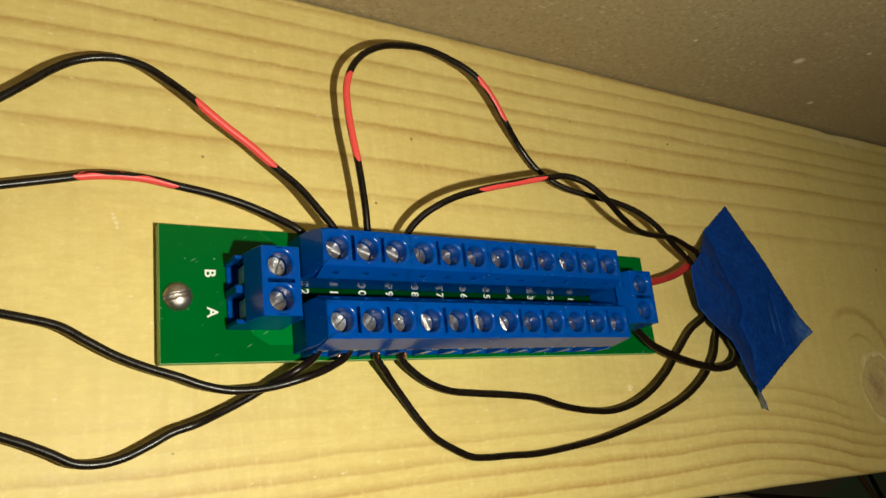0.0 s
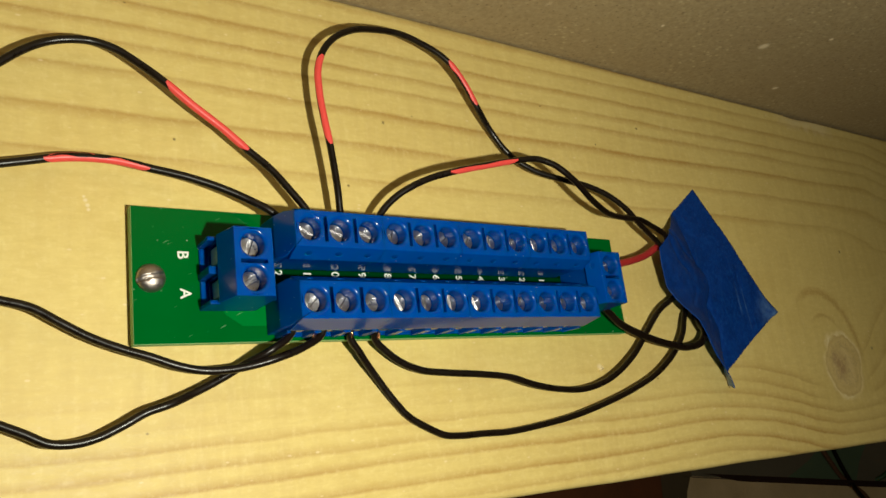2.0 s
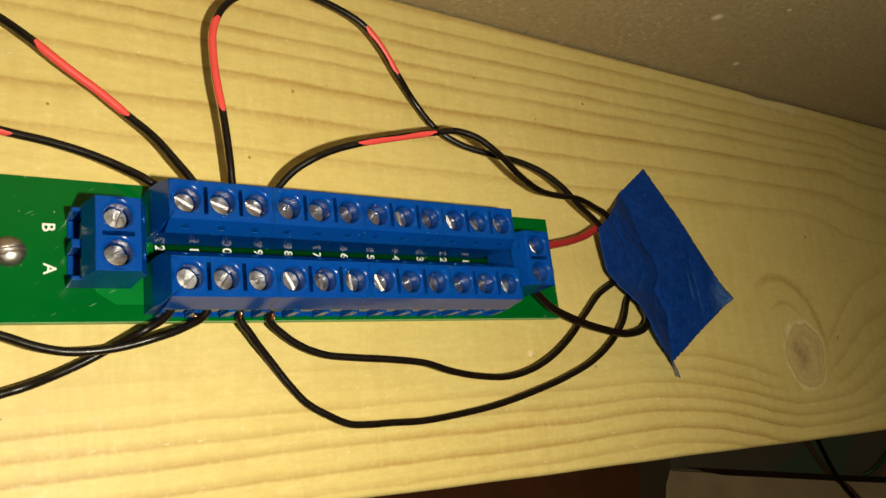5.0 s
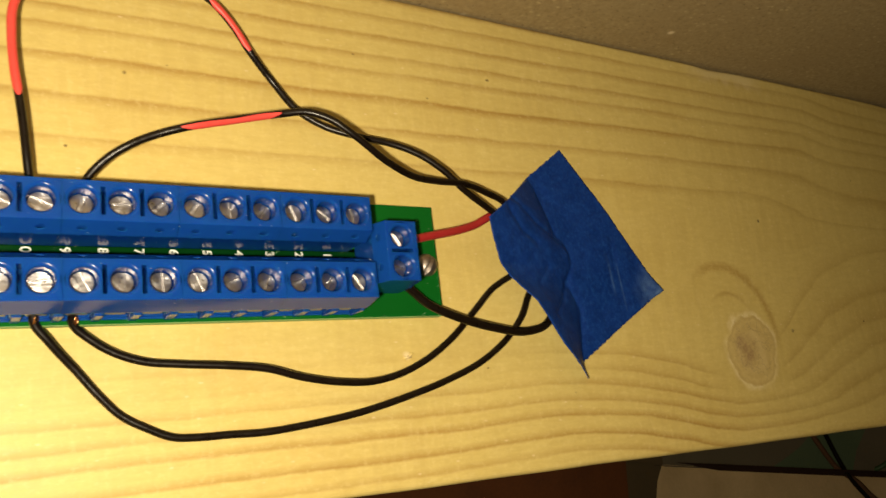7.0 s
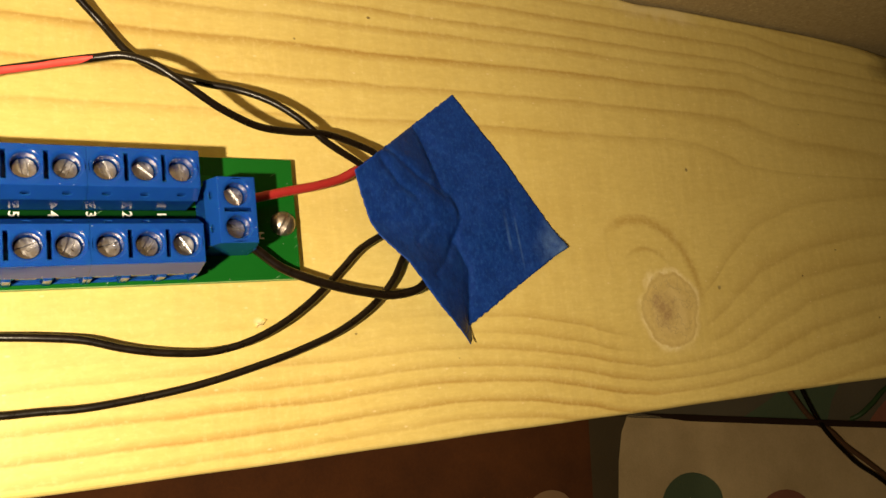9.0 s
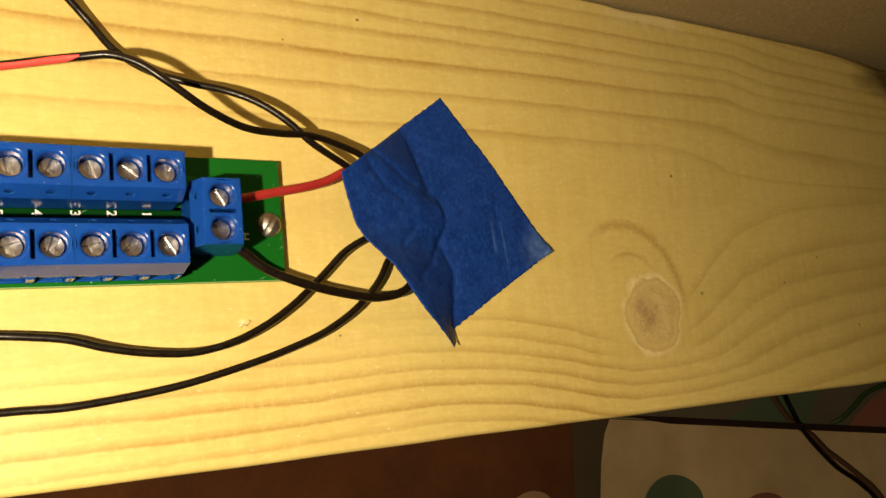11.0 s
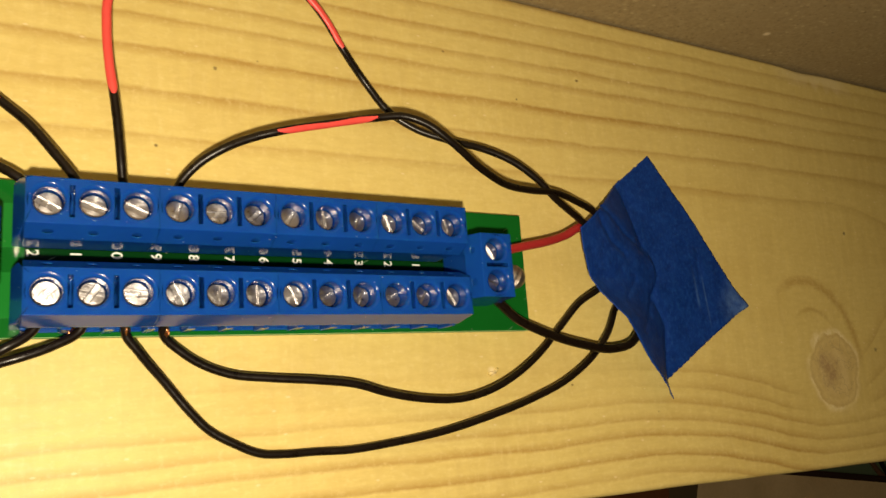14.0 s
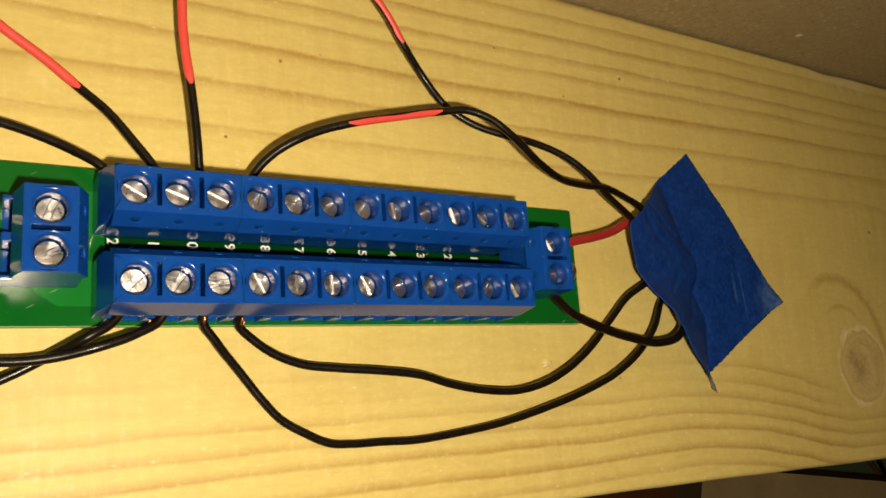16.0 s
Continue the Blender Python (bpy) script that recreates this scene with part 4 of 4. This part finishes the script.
def tape():
    """A torn square of tape stuck over the place where the wires go into the joist."""
    top, left, right, low = Vector((11.22, 3.18)), Vector((8.58, 1.33)), Vector((13.52, 0.0)), Vector((10.70, -1.81))
    turn = [(0.0, right), (0.86, Vector((10.96, -1.45))), (0.94, Vector((10.96, -1.71))), (1.0, low)]
    n = 90
    bm = bmesh.new()
    # where the tented part meets the wood, where its free side runs, and how high that side stands: by height on the joist
    tent = [(2.42, 10.30, 10.13, 0.04), (2.0, 10.47, 9.54, 0.42), (1.7, 10.56, 9.11, 0.68), (1.33, 10.70, 8.58, 0.75), (1.0, 11.0, 8.72, 0.62), (0.5, 11.05, 8.97, 0.50), (0.1, 10.88, 9.26, 0.60),
            (-0.3, 10.98, 9.59, 0.74), (-0.65, 11.02, 9.87, 0.66), (-1.0, 11.02, 10.14, 0.52), (-1.45, 10.98, 10.47, 0.47), (-1.84, 10.98, 10.67, 0.46)]
    # folds: a line of places, how deep and how wide
    creases = [(((10.3, 2.42), (10.5, 1.8), (10.7, 1.2), (11.0, 1.0)), 0.055, 0.08), (((9.2, 1.6), (9.6, 1.2), (10.0, 1.0)), 0.05, 0.055), (((9.4, 1.8), (10.1, 1.4), (10.7, 1.1)), 0.045, 0.05),
               (((11.02, 1.0), (11.05, 0.6), (10.82, 0.2)), 0.06, 0.07), (((10.82, 0.2), (10.5, -0.2), (10.1, -0.5)), 0.05, 0.05), (((10.88, 0.1), (11.1, -0.4), (11.02, -1.0), (10.93, -1.4)), 0.05, 0.07),
               (((10.2, 0.45), (9.8, 0.1)), 0.03, 0.05), (((11.1, 1.0), (11.7, 1.25), (12.3, 1.3)), 0.025, 0.08), (((12.1, 0.85), (12.2, -0.1)), 0.02, 0.05), (((12.32, 0.7), (12.42, -0.4)), 0.015, 0.05), (((10.55, 2.1), (11.0, 1.75), (11.5, 1.7)), 0.02, 0.08)]

    def ridge(x, z, a, b):
        d = b - a
        t = max(-0.15, min(1.0, ((x - a.x) * d.x + (z - a.y) * d.y) / d.length_squared))
        return t, (x - a.x - d.x * t) ** 2 + (z - a.y - d.y * t) ** 2

    def height(x, z):
        y = 0.0
        for (za, fa, ea, ha), (zb, fb, eb, hb) in zip(tent, tent[1:]):
            if zb <= z <= za:
                k = (za - z) / (za - zb)
                inner, side, h = fa + (fb - fa) * k, ea + (eb - ea) * k, ha + (hb - ha) * k
                rise = (inner - x) / (inner - side)
                y = h * min(1.1, 0.5 * (rise + math.sqrt(rise * rise + 0.012))) ** 0.82
        for run, h, w in creases:
            q = min(ridge(x, z, Vector(a), Vector(c))[1] for a, c in zip(run, run[1:]))
            y -= h * math.exp(-math.sqrt(q) / w)
        y += 0.04 * math.exp(-((x - 10.88) ** 2 + (z - 0.8) ** 2) / 0.012)
        y += 0.035 * noise.noise(Vector((x * 1.1, z * 1.1, 3.0))) + 0.007 * noise.noise(Vector((x * 3.5, z * 3.5, 7.0)))
        y += 0.12 * math.exp(-((x - 13.55) ** 2 + (z - 0.0) ** 2) / 0.10) - 0.03 * math.exp(-((x - 12.25) / 0.06) ** 2 - ((z - 0.6) / 0.4) ** 2)
        return max(y, 0.0) + 0.015

    def edge(u, v):
        """u runs from the top corner to the left one, v from the top corner to the right one."""
        p = top * (1 - u) * (1 - v) + left * u * (1 - v) + right * (1 - u) * v + low * u * v
        # the lower left side has a blunt corner
        p += Vector((-0.28, -0.10)) * (u ** 4) * min(v / 0.32, (1 - v) / 0.68)
        # the side towards the lower corner ends in a blunt turned-up tip
        for (ua, pa), (ub, pb) in zip(turn, turn[1:]):
            if ua <= u <= ub:
                p += (pa.lerp(pb, (u - ua) / (ub - ua)) - right.lerp(low, u)) * (v ** 12)
        p += Vector((0.05, 0.035)) * ((1 - u) ** 4) * math.sin(math.pi * v)
        if u > 0.97 or v > 0.97 or u < 0.03 or v < 0.03:
            p += Vector((noise.noise(Vector((u * 40, v * 40, 1.0))), noise.noise(Vector((u * 40, v * 40, 5.0))))) * 0.018
        return p

    grid = []
    for i in range(n + 1):
        row = []
        for j in range(n + 1):
            p = edge(i / n, j / n)
            row.append(bm.verts.new((p.x, -height(p.x, p.y), p.y)))
        grid.append(row)
    # the tip of the folded corner is a piece of its own
    fold = bmesh.new()
    for i in range(n):
        for j in range(n):
            cell = (grid[i][j], grid[i + 1][j], grid[i + 1][j + 1], grid[i][j + 1])
            if i >= 0.86 * n and j >= 0.94 * n:
                fold.faces.new([fold.verts.new(v.co) for v in cell])
            else:
                bm.faces.new(cell)
    bmesh.ops.remove_doubles(fold, verts=fold.verts, dist=0.0005)
    bmesh.ops.delete(bm, geom=[v for v in bm.verts if not v.link_faces], context="VERTS")
    for piece in (bm, fold):
        piece.normal_update()
        bmesh.ops.reverse_faces(piece, faces=[f for f in piece.faces if f.normal.y > 0])
    ob = part("tape_patch", bm, TAPE, label="creased square of blue masking tape holding the wires to the joist", smooth=True)
    tagged(ob, category="tape")
    corner = part("folded_corner", fold, TAPE, ob, "folded tip that stands up from the wood", smooth=True)
    for o in (ob, corner):
        mod = o.modifiers.new("thickness", "SOLIDIFY")
        mod.thickness, mod.offset, mod.material_offset = 0.00012, -1.0, 1
        o.data.materials.append(ADHESIVE)
    return ob


tape()

# ---- the cloth and cables behind the joist ----
C_CREAM, C_BROWN = cloth("cream_cloth", (0.54, 0.37, 0.18), (0.86, 0.62, 0.33)), cloth("rust_cloth", (0.075, 0.028, 0.014), (0.22, 0.07, 0.022))
C_GREEN, C_RED = cloth("green_cloth", (0.09, 0.13, 0.07), (0.13, 0.17, 0.09)), cloth("red_cloth", (0.30, 0.11, 0.065), (0.36, 0.14, 0.085))
C_TAN = cloth("tan_cloth", (0.36, 0.20, 0.10), (0.46, 0.27, 0.14))
C_FOLD_SHADE = cloth("fold_shade_cloth", (0.030, 0.014, 0.008), (0.042, 0.02, 0.012))
C_DARK, C_GREY = cloth("dark_green_cloth", (0.10, 0.07, 0.035), (0.13, 0.09, 0.045)), cloth("grey_cloth", (0.13, 0.105, 0.065), (0.18, 0.145, 0.09))


def fold_line(x):
    return -5.6 - 0.16 * (x - 31.2)


def cloth_y(x, z):
    """The hanging cloth: soft waves and one fold that hangs over the rest."""
    d = z - fold_line(x)
    deep = 1.0 / (1.0 + math.exp(-(x - 31.0) * 1.2))
    tuck = (-0.5 if d > -0.001 else 0.0) * deep
    lean = 0.2 * max(0.0, x - 34.0)
    return 17.0 - lean + tuck + 0.3 * math.sin(x * 0.21) + 0.15 * math.sin(x * 0.5 + z * 0.15)


def sheet(outline, lift, name, material, parent, label=""):
    """A piece of cloth that follows the hanging sheet."""
    bm = bmesh.new()
    vs = [bm.verts.new((x, 0, z)) for x, z in outline]
    bm.faces.new(vs)
    xs, zs = [p[0] for p in outline], [p[1] for p in outline]
    step = 0.5 if max(xs) - min(xs) < 12 else 1.0
    k = min(xs) + step
    while k < max(xs):
        bmesh.ops.bisect_plane(bm, geom=bm.verts[:] + bm.edges[:] + bm.faces[:], plane_co=(k, 0, 0), plane_no=(1, 0, 0))
        k += step
    k = max(min(zs), -20) + 0.12
    while k < max(zs) + 4.5:
        bmesh.ops.bisect_plane(bm, geom=bm.verts[:] + bm.edges[:] + bm.faces[:], plane_co=(31.2, 0, k), plane_no=(0.16, 0, 1))
        k += 0.12 if -8.0 < k < -3.6 else 0.8
    for k in (-5.6, -5.63):
        bmesh.ops.bisect_plane(bm, geom=bm.verts[:] + bm.edges[:] + bm.faces[:], plane_co=(31.2, 0, k), plane_no=(0.16, 0, 1))
    for v in bm.verts:
        v.co.y = cloth_y(v.co.x, v.co.z) - lift
    bm.normal_update()
    bmesh.ops.reverse_faces(bm, faces=[f for f in bm.faces if f.normal.y > 0])
    ob = part(name, bm, material, parent, label, smooth=True)
    mod = ob.modifiers.new("thickness", "SOLIDIFY")
    mod.thickness, mod.offset, mod.use_rim = 0.0008, -1.0, False
    return ob


def disc(x, z, rx, rz, n=28):
    return [(x + rx * math.cos(2 * math.pi * k / n), z + rz * math.sin(2 * math.pi * k / n)) for k in range(n)]


quilt = empty("hanging_quilt", "dim patchwork quilt with spots, hanging behind the joist", "quilt")
sheet([(-20, -30), (26.4, -30), (26.4, -12), (27.5, -4.2), (27.5, 6.2), (-20, 6.2)], 0.0, "rust_panel", C_BROWN, quilt, "rust brown panel")
sheet([(26.3, -30), (27.9, -30), (28.4, -12), (31.5, -4), (31.5, 6.2), (27.4, 6.2), (27.4, -4.2), (26.3, -12)], 0.04, "border_strip", C_DARK, quilt, "dark green strip")
sheet([(27.8, -30), (59, -30), (59, 5.7), (30.6, 6.0), (30.6, -4.9), (29.9, -5.3), (29.3, -6.1), (28.8, -7.4), (28.3, -9.4), (27.8, -12)], 0.08, "cream_panel", C_CREAM, quilt, "dirty cream panel")
sheet([(29.8, fold_line(29.8)), (59, fold_line(59.0)), (59, 5.7), (29.8, 5.8)], 0.11, "upper_panel", C_GREY, quilt, "dim grey panel above the fold")
# added dark strip that stands in for the shadow line along the fold
sheet([(29.9, fold_line(29.9) + 0.1), (33.0, fold_line(33.0) - 0.17), (45.0, fold_line(45.0) - 0.2), (59, fold_line(59.0) - 0.24), (59, fold_line(59.0) + 0.12), (45.0, fold_line(45.0) + 0.12), (33.0, fold_line(33.0) + 0.12)], 0.9, "dark_binding", C_FOLD_SHADE, quilt, "narrow dark brown strip painted as the shade of the fold")
for x, z, rx, rz, mt in ((33.2, -10.2, 2.0, 1.55, C_GREEN), (38.7, -11.8, 1.8, 1.45, C_RED), (24.1, -9.1, 1.4, 1.2, C_TAN)):
    sheet(disc(x, z, rx, rz), 0.14, "spot", mt, quilt)
sheet([(36.4, fold_line(36.4)), (37.5, -6.05), (38.7, -5.6), (40.5, -4.6), (43.6, -5.0), (42.6, -6.2), (42.0, fold_line(42.0))], 0.14, "green_patch", C_GREEN, quilt, "dull green patch above the fold")
sheet([(44.5, fold_line(44.5)), (45.3, -7.0), (46.3, -6.3), (47.6, -5.7), (50.5, -5.2), (53.0, fold_line(53.0))], 0.14, "red_patch", C_RED, quilt, "dull red patch above the fold")


def cable(points, radius, material, label):
    line, at = spline(points, 14)
    ob = part("loose_cable", sweep(bmesh.new(), line, radius), material, label=label, smooth=True)
    return tagged(ob, category="cable", group="cables hanging behind the joist")


BROWN = insulation("brown_insulation", (0.10, 0.045, 0.02), (0.15, 0.07, 0.032), 0.5)
LEAF = insulation("green_insulation", (0.025, 0.06, 0.015), (0.035, 0.085, 0.02), 0.5)
LOWER = [(47.2, 14.0, -17.0), (48.0, 14.0, -40.0), (48.0, 14.0, -89.0)]
cable([(37.6, 13.4, 6.2), (38.9, 14.6, -1.5), (40.5, 15.0, -5.6), (41.3, 14.8, -7.5), (42.25, 14.6, -8.75), (43.1, 14.5, -9.6), (44.3, 14.2, -10.55), (45.0, 14.0, -11.25)] + LOWER + [(60.0, 14.0, -89.6)],
      0.12, BLACK, "black cable hanging beside a brown one behind the joist")
cable([(35.8, 13.4, 6.2), (37.6, 14.9, -1.8), (39.7, 15.1, -5.6), (41.2, 15.1, -7.2), (41.85, 14.9, -7.7), (42.9, 14.8, -8.7), (43.8, 14.6, -9.45), (44.8, 14.4, -10.3), (45.5, 14.2, -11.0)] + [(x + 0.5, y + 0.3, z) for x, y, z in LOWER] + [(60.0, 14.6, -89.6)],
      0.14, BROWN, "brown cable hanging beside a black one behind the joist")
cable([(58.0, 9.6, 5.6), (52.5, 11.4, -3.6), (47.2, 13.1, -5.5), (45.5, 13.7, -6.0), (44.5, 14.0, -6.7), (43.8, 14.4, -7.2), (43.5, 15.2, -7.45), (43.3, 17.0, -7.5)], 0.13, LEAF, "thin green cable hanging behind the joist")
